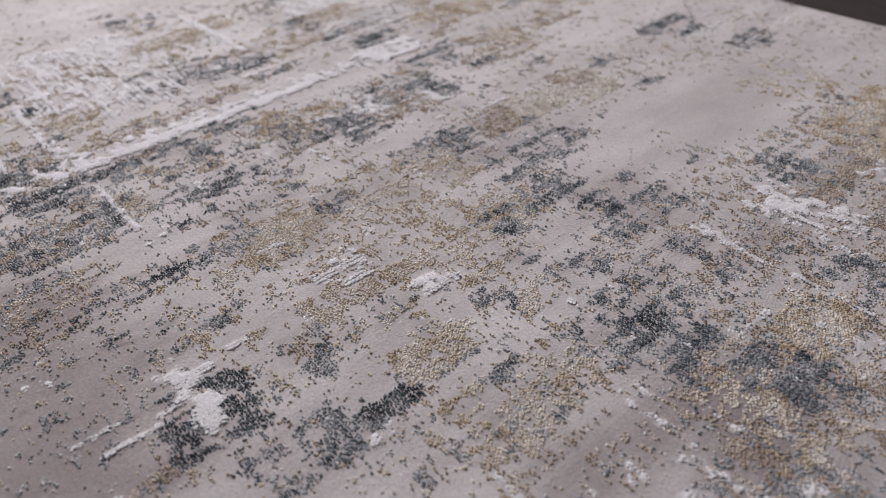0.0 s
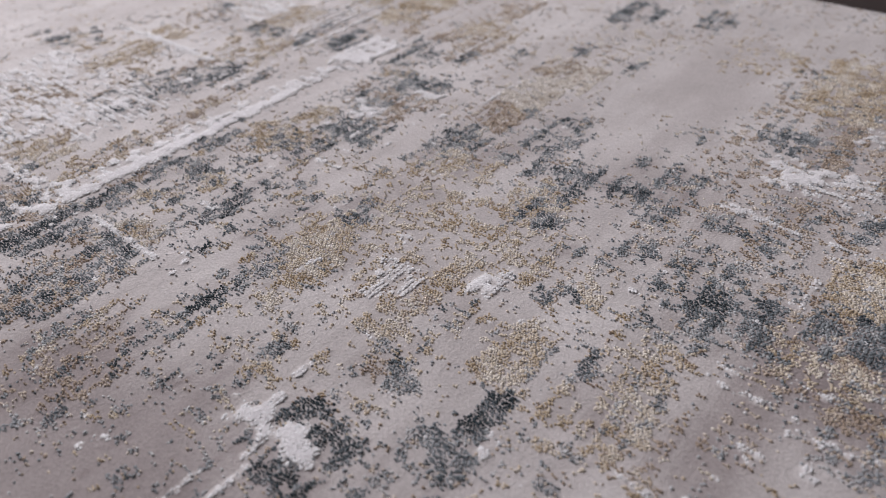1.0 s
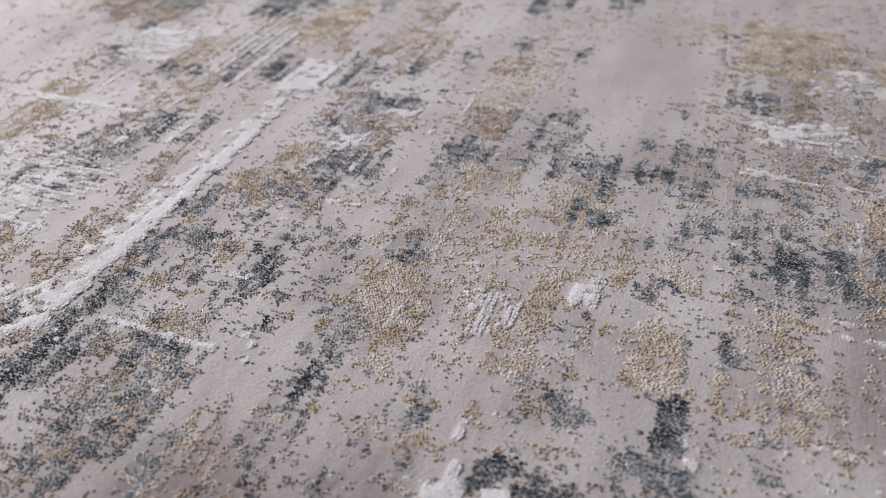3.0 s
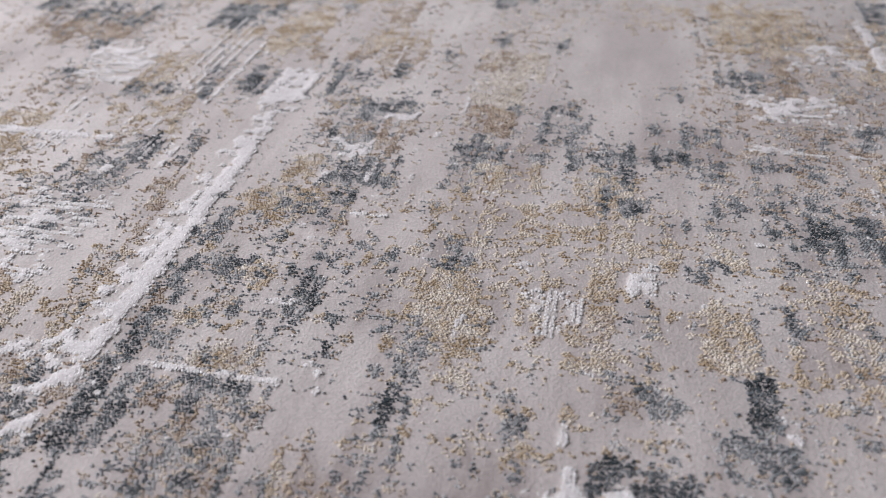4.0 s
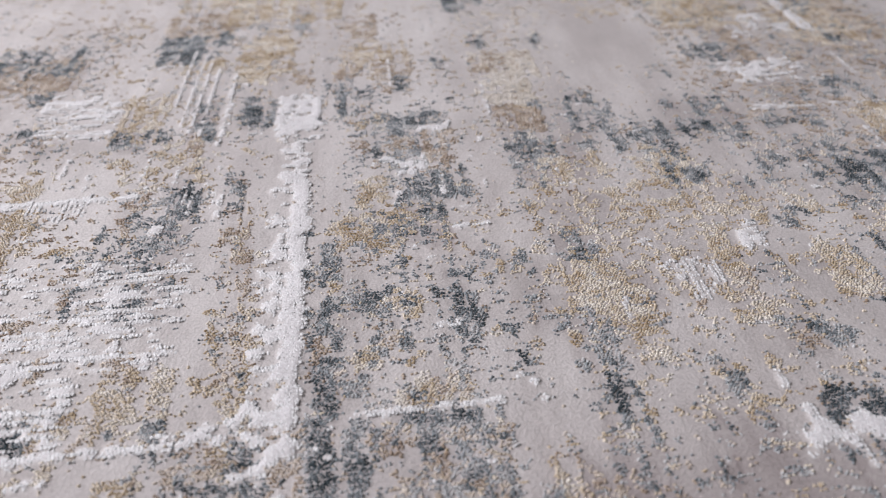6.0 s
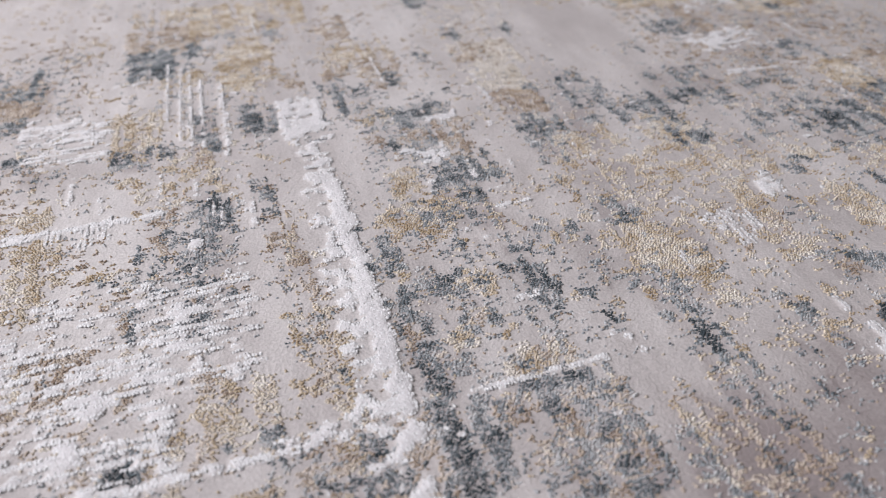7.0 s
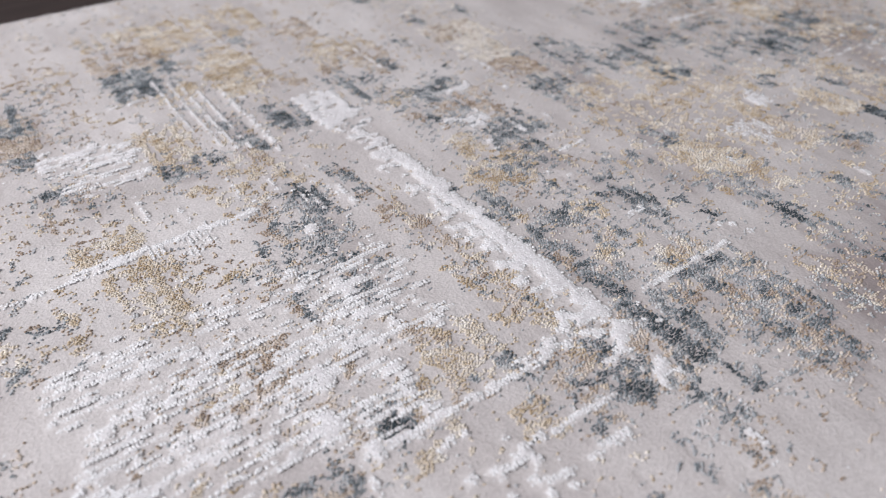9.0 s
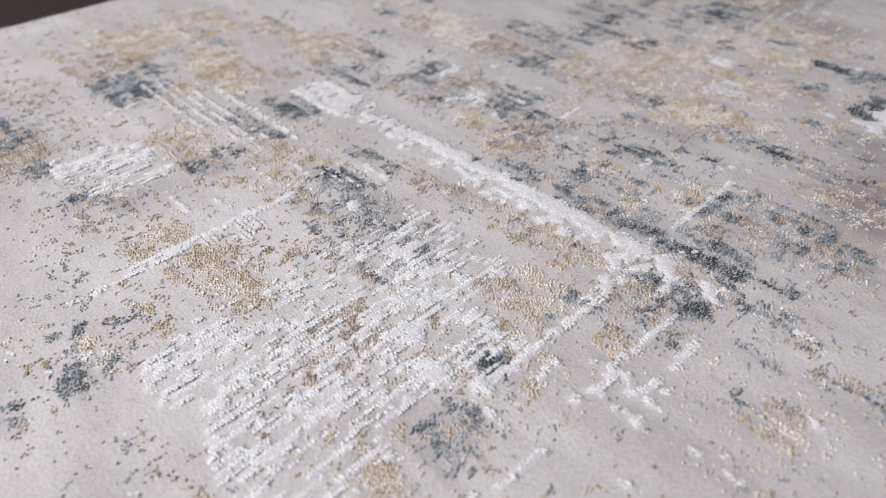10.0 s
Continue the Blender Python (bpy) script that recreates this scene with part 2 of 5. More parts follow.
motif("dark", 0.13, -0.679, -0.647, 0.471, 0.501)
motif("gold", 0.15, -0.686, -0.661, 0.500, 0.545)
motif("dark", 0.09, -0.636, -0.611, 0.479, 0.551)
motif("dark", 0.12, -0.592, -0.554, 0.489, 0.530)
motif("dark", 0.16, -0.689, -0.655, 0.638, 0.690)
motif("grey", 0.12, -0.643, -0.618, 0.660, 0.697)
motif("gold", 0.10, -0.685, -0.671, 0.611, 0.638)
motif("dark", 0.13, -0.776, -0.759, 0.624, 0.659)
motif("dark", 0.60, -0.863, -0.824, 0.623, 0.651)
motif("grey", 0.10, -0.837, -0.782, 0.578, 0.637)
motif("tan", 0.50, -0.900, -0.862, 0.689, 0.738)
motif("gold", 0.07, -0.595, -0.547, 0.569, 0.646)
motif("gold", 0.10, -0.565, -0.538, 0.575, 0.600)
motif("dark", 0.10, -0.510, -0.496, 0.495, 0.558)
motif("grey", 0.08, -0.508, -0.490, 0.495, 0.570)
motif("dark", 0.12, -0.460, -0.446, 0.531, 0.570)
motif("gold", 0.06, -0.488, -0.456, 0.558, 0.646)
motif("dark", 0.09, -0.484, -0.423, 0.463, 0.492)
motif("tan", 0.08, -0.486, -0.418, 0.410, 0.460)
motif("dark", 0.12, -0.470, -0.414, 0.375, 0.397)
motif("dark", 0.14, -0.430, -0.414, 0.372, 0.393)
motif("gold", 0.07, -0.492, -0.417, 0.367, 0.412)
motif("gold", 0.09, -0.513, -0.446, 0.341, 0.375)
motif("dark", 0.09, -0.537, -0.437, 0.317, 0.369)
motif("dark", 0.12, -0.537, -0.510, 0.317, 0.344)
motif("tan", 0.11, -0.577, -0.568, 0.316, 0.362)
motif("dark", 0.06, -0.577, -0.568, 0.316, 0.362)
motif("cream", 0.14, -0.388, -0.341, 0.497, 0.571)
motif("dark", 0.09, -0.392, -0.359, 0.412, 0.444)
motif("dark", 0.12, -0.389, -0.316, 0.432, 0.449)
motif("dark", 0.10, -0.357, -0.325, 0.413, 0.462)
motif("dark", 0.09, -0.353, -0.292, 0.484, 0.508)
motif("dark", 0.14, -0.312, -0.292, 0.494, 0.513)
motif("grey", 0.06, -0.316, -0.284, 0.445, 0.499)
motif("dark", 0.10, -0.296, -0.234, 0.414, 0.451)
motif("dark", 0.17, -0.279, -0.245, 0.438, 0.451)
motif("dark", 0.18, -0.248, -0.224, 0.432, 0.451)
motif("dark", 0.15, -0.257, -0.244, 0.375, 0.394)
motif("gold", 0.09, -0.379, -0.319, 0.322, 0.406)
motif("gold", 0.08, -0.296, -0.243, 0.336, 0.408)
motif("dark", 0.07, -0.379, -0.364, 0.377, 0.405)
motif("gold", 0.07, -0.326, -0.292, 0.323, 0.366)
motif("dark", 0.09, -0.223, -0.195, 0.464, 0.491)
motif("dark", 0.07, -0.246, -0.226, 0.481, 0.495)
motif("dark", 0.06, -0.225, -0.207, 0.519, 0.562)
motif("dark", 0.08, -0.210, -0.192, 0.420, 0.452)
motif("gold", 0.16, -0.378, -0.325, 0.245, 0.287)
motif("dark", 0.08, -0.345, -0.323, 0.263, 0.277)
motif("gold", 0.06, -0.395, -0.323, 0.280, 0.318)
motif("dark", 0.16, -0.382, -0.363, 0.223, 0.235)
motif("dark", 0.08, -0.379, -0.362, 0.206, 0.223)
motif("gold", 0.05, -0.379, -0.362, 0.206, 0.223)
motif("dark", 0.16, -0.380, -0.358, 0.186, 0.207)
motif("gold", 0.09, -0.377, -0.356, 0.173, 0.181)
motif("dark", 0.14, -0.384, -0.359, 0.153, 0.174)
motif("gold", 0.06, -0.325, -0.273, 0.255, 0.304)
motif("gold", 0.07, -0.294, -0.236, 0.235, 0.295)
motif("dark", 0.04, -0.278, -0.241, 0.217, 0.249)
motif("dark", 0.08, -0.262, -0.238, 0.266, 0.285)
motif("dark", 0.14, -0.310, -0.301, 0.189, 0.204)
motif("gold", 0.03, -0.392, -0.232, 0.206, 0.250)
motif("dark", 0.13, -0.121, -0.084, 0.382, 0.396)
motif("dark", 0.16, -0.079, -0.042, 0.380, 0.405)
motif("gold", 0.10, -0.108, -0.046, 0.362, 0.378)
motif("gold", 0.10, -0.093, -0.064, 0.409, 0.474)
motif("tan", 0.08, -0.093, -0.064, 0.409, 0.474)
motif("gold", 0.50, -0.045, -0.031, 0.350, 0.371)
motif("tan", 0.08, -0.155, -0.140, 0.282, 0.310)
motif("dark", 0.10, -0.173, -0.155, 0.260, 0.282)
motif("dark", 0.11, -0.165, -0.137, 0.209, 0.236)
motif("gold", 0.06, -0.165, -0.137, 0.209, 0.236)
motif("dark", 0.10, -0.128, -0.114, 0.260, 0.283)
motif("dark", 0.10, -0.102, -0.088, 0.271, 0.285)
motif("dark", 0.07, -0.271, -0.257, 0.096, 0.155)
motif("dark", 0.18, -0.374, -0.360, 0.127, 0.144)
motif("dark", 0.10, -0.373, -0.359, 0.084, 0.113)
motif("dark", 0.13, -0.330, -0.316, 0.163, 0.177)
motif("tan", 0.08, -0.337, -0.323, 0.173, 0.187)
motif("dark", 0.16, -0.339, -0.325, 0.136, 0.150)
motif("dark", 0.12, -0.209, -0.195, 0.426, 0.494)
motif("dark", 0.13, -0.164, -0.148, 0.442, 0.473)
motif("dark", 0.11, -0.246, -0.225, 0.478, 0.507)
motif("dark", 0.05, -0.191, -0.159, 0.332, 0.447)
motif("tan", 0.06, -0.146, -0.123, 0.475, 0.664)
motif("dark", 0.07, -0.176, -0.149, 0.540, 0.607)
motif("gold", 0.10, -0.253, -0.239, 0.674, 0.767)
motif("gold", 0.11, -0.174, -0.160, 0.699, 0.785)
motif("dark", 0.66, -0.398, -0.374, 0.719, 0.793)
motif("dark", 0.66, -0.317, -0.292, 0.758, 0.808)
motif("dark", 0.12, -0.387, -0.371, 0.632, 0.655)
motif("dark", 0.07, -0.240, -0.226, 0.529, 0.584)
motif("dark", 0.10, -0.519, -0.504, 0.125, 0.200)
motif("dark", 0.13, -0.570, -0.550, 0.149, 0.163)
motif("dark", 0.08, -0.565, -0.534, 0.095, 0.145)
motif("tan", 0.07, -0.548, -0.512, 0.090, 0.151)
motif("dark", 0.11, -0.569, -0.555, 0.091, 0.114)
motif("dark", 0.10, -0.567, -0.553, 0.071, 0.088)
motif("dark", 0.11, -0.558, -0.544, 0.042, 0.062)
motif("tan", 0.09, -0.467, -0.453, 0.093, 0.137)
motif("dark", 0.07, -0.467, -0.453, 0.093, 0.137)
motif("tan", 0.06, -0.548, -0.534, 0.070, 0.097)
motif("dark", 0.11, -0.601, -0.587, 0.095, 0.112)
motif("gold", 0.12, -0.619, -0.592, 0.078, 0.093)
motif("dark", 0.08, -0.601, -0.587, 0.120, 0.148)
motif("dark", 0.05, -0.593, -0.579, 0.167, 0.189)
motif("dark", 0.10, -0.603, -0.589, 0.198, 0.212)
motif("tan", 0.06, -0.762, -0.657, 0.193, 0.310)
motif("dark", 0.01, -0.762, -0.657, 0.193, 0.310)
motif("gold", 0.10, -0.752, -0.686, 0.687, 0.730)
motif("gold", 0.08, -0.682, -0.644, 0.605, 0.638)
motif("gold", 0.40, -0.628, -0.508, 0.713, 0.800)
motif("gold", 0.08, -0.619, -0.527, 0.595, 0.628)
motif("gold", 0.07, -0.675, -0.618, 0.435, 0.529)
motif("dark", 0.11, -0.686, -0.663, 0.636, 0.671)
motif("dark", 0.10, -0.772, -0.753, 0.609, 0.638)
motif("dark", 0.09, -0.524, -0.493, 0.515, 0.559)
motif("gold", 0.11, -0.753, -0.715, 0.372, 0.386)
motif("tan", 0.07, -0.800, -0.741, 0.333, 0.347)
motif("dark", 0.11, -0.795, -0.781, 0.356, 0.370)
motif("dark", 0.10, -0.830, -0.807, 0.357, 0.371)
motif("gold", 0.07, -0.819, -0.774, 0.338, 0.352)
motif("dark", 0.13, -0.835, -0.820, 0.321, 0.347)
motif("dark", 0.04, -0.661, -0.603, 0.293, 0.373)
motif("gold", 0.04, -0.661, -0.603, 0.293, 0.373)
motif("dark", 0.14, -0.629, -0.610, 0.405, 0.419)
motif("gold", 0.06, -0.630, -0.561, 0.185, 0.243)
motif("gold", 0.07, -0.672, -0.587, 0.164, 0.188)
motif("dark", 0.03, -0.672, -0.587, 0.164, 0.188)
motif("dark", 0.11, -0.728, -0.704, 0.168, 0.199)
motif("gold", 0.08, -0.772, -0.736, 0.187, 0.221)
motif("tan", 0.08, -0.823, -0.787, 0.248, 0.267)
motif("tan", 0.06, -0.731, -0.655, 0.315, 0.387)
motif("dark", 0.05, -0.820, -0.790, 0.379, 0.416)
motif("gold", 0.06, -0.670, -0.632, 0.325, 0.357)
motif("grey", 0.04, -0.531, -0.440, 0.198, 0.327)
motif("dark", 0.02, -0.531, -0.440, 0.198, 0.327)
motif("gold", 0.04, -0.531, -0.440, 0.198, 0.327)
motif("grey", 0.10, -0.492, -0.422, 0.123, 0.174)
motif("tan", 0.06, -0.492, -0.422, 0.123, 0.174)
motif("tan", 0.08, -0.764, -0.722, 0.422, 0.439)
motif("gold", 0.09, -0.754, -0.718, 0.349, 0.363)
motif("tan", 0.07, -0.824, -0.718, 0.554, 0.756)
motif("grey", 0.05, -0.824, -0.725, 0.554, 0.721)
motif("tan", 0.08, -0.627, -0.541, 0.645, 0.747)
motif("grey", 0.06, -0.669, -0.603, 0.568, 0.738)
motif("cream", 0.05, -0.387, -0.293, 0.571, 0.722)
motif("dark", 0.03, -0.387, -0.293, 0.571, 0.722)
motif("tan", 0.05, -0.219, -0.058, 0.482, 0.722)
motif("gold", 0.08, -0.109, 0.038, 0.598, 0.722)
motif("dark", 0.07, -0.102, 0.013, 0.586, 0.663)
motif("tan", 0.07, -0.210, -0.066, 0.395, 0.476)
motif("dark", 0.04, -0.221, -0.123, 0.326, 0.458)
motif("tan", 0.07, -0.755, -0.593, 0.690, 0.717)
motif("grey", 0.06, -0.682, -0.593, 0.546, 0.751)
motif("tan", 0.07, -0.792, -0.710, 0.440, 0.511)
motif("grey", 0.07, -0.542, -0.467, 0.448, 0.591)
motif("gold", 0.07, -0.710, -0.663, 0.430, 0.444)
motif("dark", 0.19, -0.281, -0.259, 0.136, 0.153)
motif("dark", 0.19, -0.260, -0.227, 0.159, 0.185)
motif("dark", 0.19, -0.248, -0.223, 0.134, 0.154)
motif("tan", 0.12, -0.244, -0.222, 0.126, 0.144)
motif("dark", 0.19, -0.150, -0.124, 0.359, 0.393)
motif("dark", 0.14, -0.164, -0.142, 0.327, 0.353)
motif("dark", 0.14, -0.169, -0.153, 0.282, 0.300)
motif("gold", 0.13, -0.161, -0.132, 0.252, 0.284)
motif("dark", 0.12, -0.160, -0.137, 0.208, 0.231)
motif("dark", 0.72, -0.069, -0.044, 0.376, 0.414)
motif("gold", 0.12, -0.093, -0.060, 0.411, 0.459)
motif("gold", 0.12, -0.165, -0.138, 0.221, 0.276)
motif("dark", 0.14, -0.173, -0.159, 0.267, 0.298)
motif("tan", 0.10, -0.156, -0.123, 0.268, 0.320)
motif("dark", 0.18, -0.153, -0.130, 0.351, 0.406)
motif("dark", 0.14, -0.162, -0.147, 0.326, 0.353)
motif("tan", 0.08, -0.170, -0.128, 0.304, 0.342)
motif("dark", 0.06, -0.170, -0.128, 0.304, 0.342)
motif("dark", 0.11, -0.126, -0.092, 0.362, 0.405)
motif("grey", 0.10, -0.124, -0.097, 0.329, 0.365)
motif("gold", 0.09, -0.102, -0.077, 0.334, 0.374)
motif("dark", 0.17, -0.256, -0.234, 0.168, 0.187)
motif("dark", 0.10, -0.332, -0.318, 0.161, 0.175)
motif("dark", 0.12, -0.337, -0.323, 0.137, 0.151)
motif("dark", 0.14, -0.311, -0.297, 0.189, 0.203)
motif("dark", 0.05, -0.663, -0.607, 0.291, 0.364)
motif("cream", 0.03, -0.663, -0.607, 0.291, 0.364)
motif("grey", 0.06, -0.662, -0.596, 0.343, 0.370)
motif("tan", 0.12, -0.750, -0.720, 0.368, 0.382)
motif("tan", 0.08, -0.738, -0.719, 0.331, 0.345)
motif("tan", 0.07, -0.762, -0.722, 0.413, 0.427)
motif("tan", 0.04, -0.756, -0.622, 0.192, 0.344)
motif("dark", 0.02, -0.756, -0.622, 0.192, 0.344)
motif("gold", 0.09, -0.638, -0.598, 0.203, 0.250)
motif("dark", 0.12, -0.608, -0.591, 0.198, 0.212)
motif("gold", 0.08, -0.658, -0.588, 0.177, 0.191)
motif("dark", 0.11, -0.675, -0.659, 0.195, 0.209)
motif("dark", 0.09, -0.605, -0.591, 0.176, 0.190)
motif("gold", 0.10, -0.574, -0.554, 0.167, 0.181)
motif("dark", 0.10, -0.573, -0.559, 0.150, 0.164)
motif("dark", 0.10, -0.521, -0.480, 0.147, 0.190)
motif("dark", 0.10, -0.515, -0.501, 0.123, 0.137)
motif("dark", 0.15, -0.481, -0.436, 0.181, 0.195)
motif("grey", 0.08, -0.480, -0.429, 0.126, 0.177)
motif("gold", 0.06, -0.480, -0.429, 0.126, 0.177)
motif("tan", 0.04, -0.480, -0.429, 0.126, 0.177)
motif("cream", 0.10, -0.474, -0.441, 0.200, 0.214)
motif("gold", 0.08, -0.458, -0.441, 0.202, 0.216)
motif("gold", 0.09, -0.385, -0.357, 0.164, 0.178)
motif("tan", 0.08, -0.401, -0.365, 0.100, 0.144)
motif("dark", 0.05, -0.401, -0.365, 0.100, 0.144)
motif("gold", 0.12, -0.097, -0.060, 0.409, 0.426)
motif("dark", 0.11, -0.772, -0.758, 0.622, 0.667)
motif("dark", 0.55, -0.899, -0.858, 0.642, 0.677)
motif("grey", 0.08, -0.808, -0.770, 0.598, 0.691)
motif("gold", 0.08, -0.259, -0.226, 0.682, 0.754)
motif("gold", 0.08, -0.167, -0.123, 0.674, 0.770)
motif("tan", 0.06, -0.188, -0.069, 0.513, 0.710)
motif("dark", 0.40, -0.031, 0.034, 0.728, 0.780)
motif("gold", 0.45, -0.068, 0.002, 0.584, 0.687)
motif("dark", 0.09, -0.184, -0.136, 0.553, 0.595)
motif("dark", 0.07, -0.232, -0.204, 0.518, 0.561)
motif("tan", 0.06, -0.386, -0.316, 0.580, 0.663)
motif("tan", 0.09, -0.647, -0.610, 0.199, 0.255)
motif("gold", 0.04, -0.647, -0.610, 0.199, 0.255)
motif("dark", 0.06, -0.621, -0.602, 0.205, 0.230)
motif("dark", 0.19, -0.261, -0.232, 0.160, 0.185)
motif("dark", 0.19, -0.258, -0.228, 0.136, 0.161)
motif("dark", 0.17, -0.287, -0.267, 0.140, 0.155)
motif("dark", 0.14, -0.382, -0.345, 0.140, 0.166)
motif("dark", 0.18, -0.376, -0.350, 0.189, 0.209)
motif("dark", 0.17, -0.386, -0.357, 0.222, 0.246)
motif("dark", 0.12, -0.323, -0.308, 0.106, 0.120)
motif("dark", 0.14, -0.336, -0.322, 0.135, 0.149)
motif("dark", 0.12, -0.305, -0.291, 0.096, 0.110)
motif("dark", 0.12, -0.319, -0.305, 0.076, 0.090)
motif("dark", 0.14, -0.400, -0.377, 0.107, 0.121)
motif("dark", 0.14, -0.369, -0.355, 0.089, 0.103)
motif("dark", 0.17, -0.391, -0.376, 0.084, 0.098)
motif("tan", 0.12, -0.389, -0.350, 0.116, 0.142)
motif("dark", 0.16, -0.217, -0.203, 0.166, 0.180)
motif("dark", 0.16, -0.194, -0.180, 0.180, 0.194)
motif("dark", 0.14, -0.217, -0.203, 0.194, 0.208)
motif("dark", 0.14, -0.201, -0.186, 0.212, 0.228)
motif("grey", 0.12, -0.252, -0.232, 0.210, 0.229)
motif("tan", 0.10, -0.260, -0.232, 0.228, 0.255)
motif("tan", 0.09, -0.318, -0.267, 0.255, 0.304)
motif("tan", 0.55, -0.871, -0.745, 0.583, 0.654)
motif("dark", 0.40, -0.880, -0.784, 0.623, 0.674)
motif("dark", 0.09, -0.637, -0.576, 0.673, 0.710)
motif("tan", 0.11, -0.577, -0.531, 0.142, 0.178)
motif("dark", 0.12, -0.591, -0.563, 0.164, 0.190)
motif("dark", 0.10, -0.627, -0.613, 0.392, 0.414)
motif("dark", 0.09, -0.593, -0.578, 0.392, 0.417)
motif("dark", 0.09, -0.663, -0.649, 0.341, 0.377)
motif("dark", 0.11, -0.643, -0.629, 0.300, 0.318)
motif("dark", 0.10, -0.577, -0.561, 0.304, 0.319)
motif("dark", 0.08, -0.531, -0.514, 0.300, 0.324)
motif("dark", 0.09, -0.522, -0.502, 0.244, 0.270)
motif("dark", 0.09, -0.484, -0.462, 0.241, 0.267)
motif("dark", 0.12, -0.527, -0.512, 0.209, 0.228)
motif("dark", 0.10, -0.461, -0.432, 0.233, 0.270)
motif("dark", 0.12, -0.469, -0.445, 0.182, 0.197)
motif("dark", 0.10, -0.525, -0.495, 0.151, 0.186)
motif("dark", 0.10, -0.389, -0.368, 0.228, 0.248)
motif("dark", 0.11, -0.379, -0.354, 0.192, 0.210)
motif("dark", 0.10, -0.378, -0.356, 0.157, 0.174)
motif("dark", 0.09, -0.384, -0.360, 0.136, 0.151)
motif("dark", 0.10, -0.570, -0.556, 0.157, 0.171)
motif("dark", 0.09, -0.608, -0.594, 0.198, 0.213)
motif("dark", 0.10, -0.672, -0.658, 0.194, 0.208)
motif("dark", 0.10, -0.447, -0.419, 0.368, 0.388)
motif("dark", 0.07, -0.396, -0.344, 0.381, 0.435)
motif("dark", 0.09, -0.419, -0.405, 0.222, 0.236)
motif("dark", 0.09, -0.318, -0.302, 0.188, 0.202)
motif("dark", 0.10, -0.342, -0.325, 0.142, 0.156)
motif("gold", 0.10, -0.573, -0.553, 0.329, 0.356)
motif("tan", 0.11, -0.578, -0.559, 0.205, 0.243)
motif("gold", 0.12, -0.380, -0.325, 0.248, 0.290)
motif("gold", 0.07, -0.504, -0.453, 0.286, 0.342)
motif("tan", 0.08, -0.636, -0.603, 0.185, 0.227)
motif("tan", 0.10, -0.576, -0.556, 0.167, 0.183)
motif("gold", 0.12, -0.682, -0.654, 0.504, 0.537)
motif("gold", 0.08, -0.633, -0.588, 0.418, 0.456)
motif("dark", 0.12, -0.729, -0.706, 0.170, 0.193)
motif("dark", 0.10, -0.556, -0.527, 0.107, 0.129)
motif("dark", 0.14, -0.528, -0.491, 0.162, 0.191)
motif("dark", 0.14, -0.472, -0.443, 0.178, 0.200)
motif("dark", 0.12, -0.394, -0.365, 0.187, 0.211)
motif("dark", 0.12, -0.567, -0.553, 0.096, 0.110)
motif("dark", 0.12, -0.607, -0.593, 0.097, 0.111)
motif("dark", 0.12, -0.837, -0.817, 0.341, 0.377)
motif("dark", 0.12, -0.813, -0.799, 0.325, 0.342)
motif("dark", 0.52, -0.865, -0.851, 0.319, 0.343)
motif("dark", 0.09, -0.652, -0.621, 0.351, 0.388)
motif("tan", 0.12, -0.612, -0.584, 0.073, 0.092)
motif("tan", 0.10, -0.761, -0.742, 0.183, 0.203)
motif("gold", 0.11, -0.379, -0.331, 0.248, 0.285)
motif("gold", 0.10, -0.589, -0.536, 0.211, 0.258)
motif("tan", 0.10, -0.620, -0.591, 0.166, 0.191)
motif("dark", 0.12, -0.470, -0.442, 0.176, 0.197)
motif("tan", 0.10, -0.490, -0.454, 0.152, 0.179)
motif("tan", 0.10, -0.462, -0.430, 0.108, 0.129)
motif("dark", 0.08, -0.464, -0.431, 0.103, 0.125)
motif("dark", 0.08, -0.415, -0.370, 0.110, 0.141)
motif("tan", 0.07, -0.416, -0.375, 0.113, 0.141)
motif("dark", 0.10, -0.372, -0.331, 0.158, 0.186)
motif("grey", 0.10, -0.504, -0.468, 0.103, 0.129)
motif("tan", 0.08, -0.505, -0.472, 0.101, 0.124)
motif("gold", 0.10, -0.375, -0.323, 0.240, 0.279)
motif("dark", 0.11, -0.380, -0.341, 0.182, 0.210)
motif("gold", 0.09, -0.292, -0.246, 0.224, 0.255)
motif("dark", 0.08, -0.205, -0.153, 0.279, 0.313)
motif("dark", 0.10, -0.155, -0.073, 0.352, 0.416)
motif("tan", 0.10, -0.156, -0.081, 0.270, 0.324)
motif("grey", 0.10, -0.264, -0.186, 0.394, 0.460)
motif("dark", 0.09, -0.211, -0.158, 0.224, 0.261)
motif("tan", 0.09, -0.261, -0.197, 0.320, 0.373)
motif("grey", 0.50, -0.064, 0.008, 0.305, 0.359)
motif("dark", 0.10, -0.552, -0.529, 0.101, 0.118)
motif("tan", 0.09, -0.562, -0.530, 0.064, 0.086)
motif("grey", 0.09, -0.571, -0.541, 0.049, 0.069)
motif("whiteline", 0.80, -0.045, -0.033, 0.610, 0.722)
motif("whiteline", 0.70, -0.069, -0.047, 0.311, 0.317)
motif("dark", 0.15, -0.814, -0.777, 0.316, 0.330)
motif("dark", 0.18, -0.513, -0.497, 0.155, 0.194)
motif("dark", 0.11, -0.489, -0.477, 0.163, 0.194)
motif("dark", 0.18, -0.524, -0.514, 0.200, 0.229)
motif("dark", 0.14, -0.504, -0.486, 0.140, 0.161)
motif("tan", 0.13, -0.565, -0.552, 0.192, 0.286)
motif("gold", 0.06, -0.565, -0.552, 0.192, 0.286)
motif("tan", 0.10, -0.567, -0.554, 0.286, 0.363)
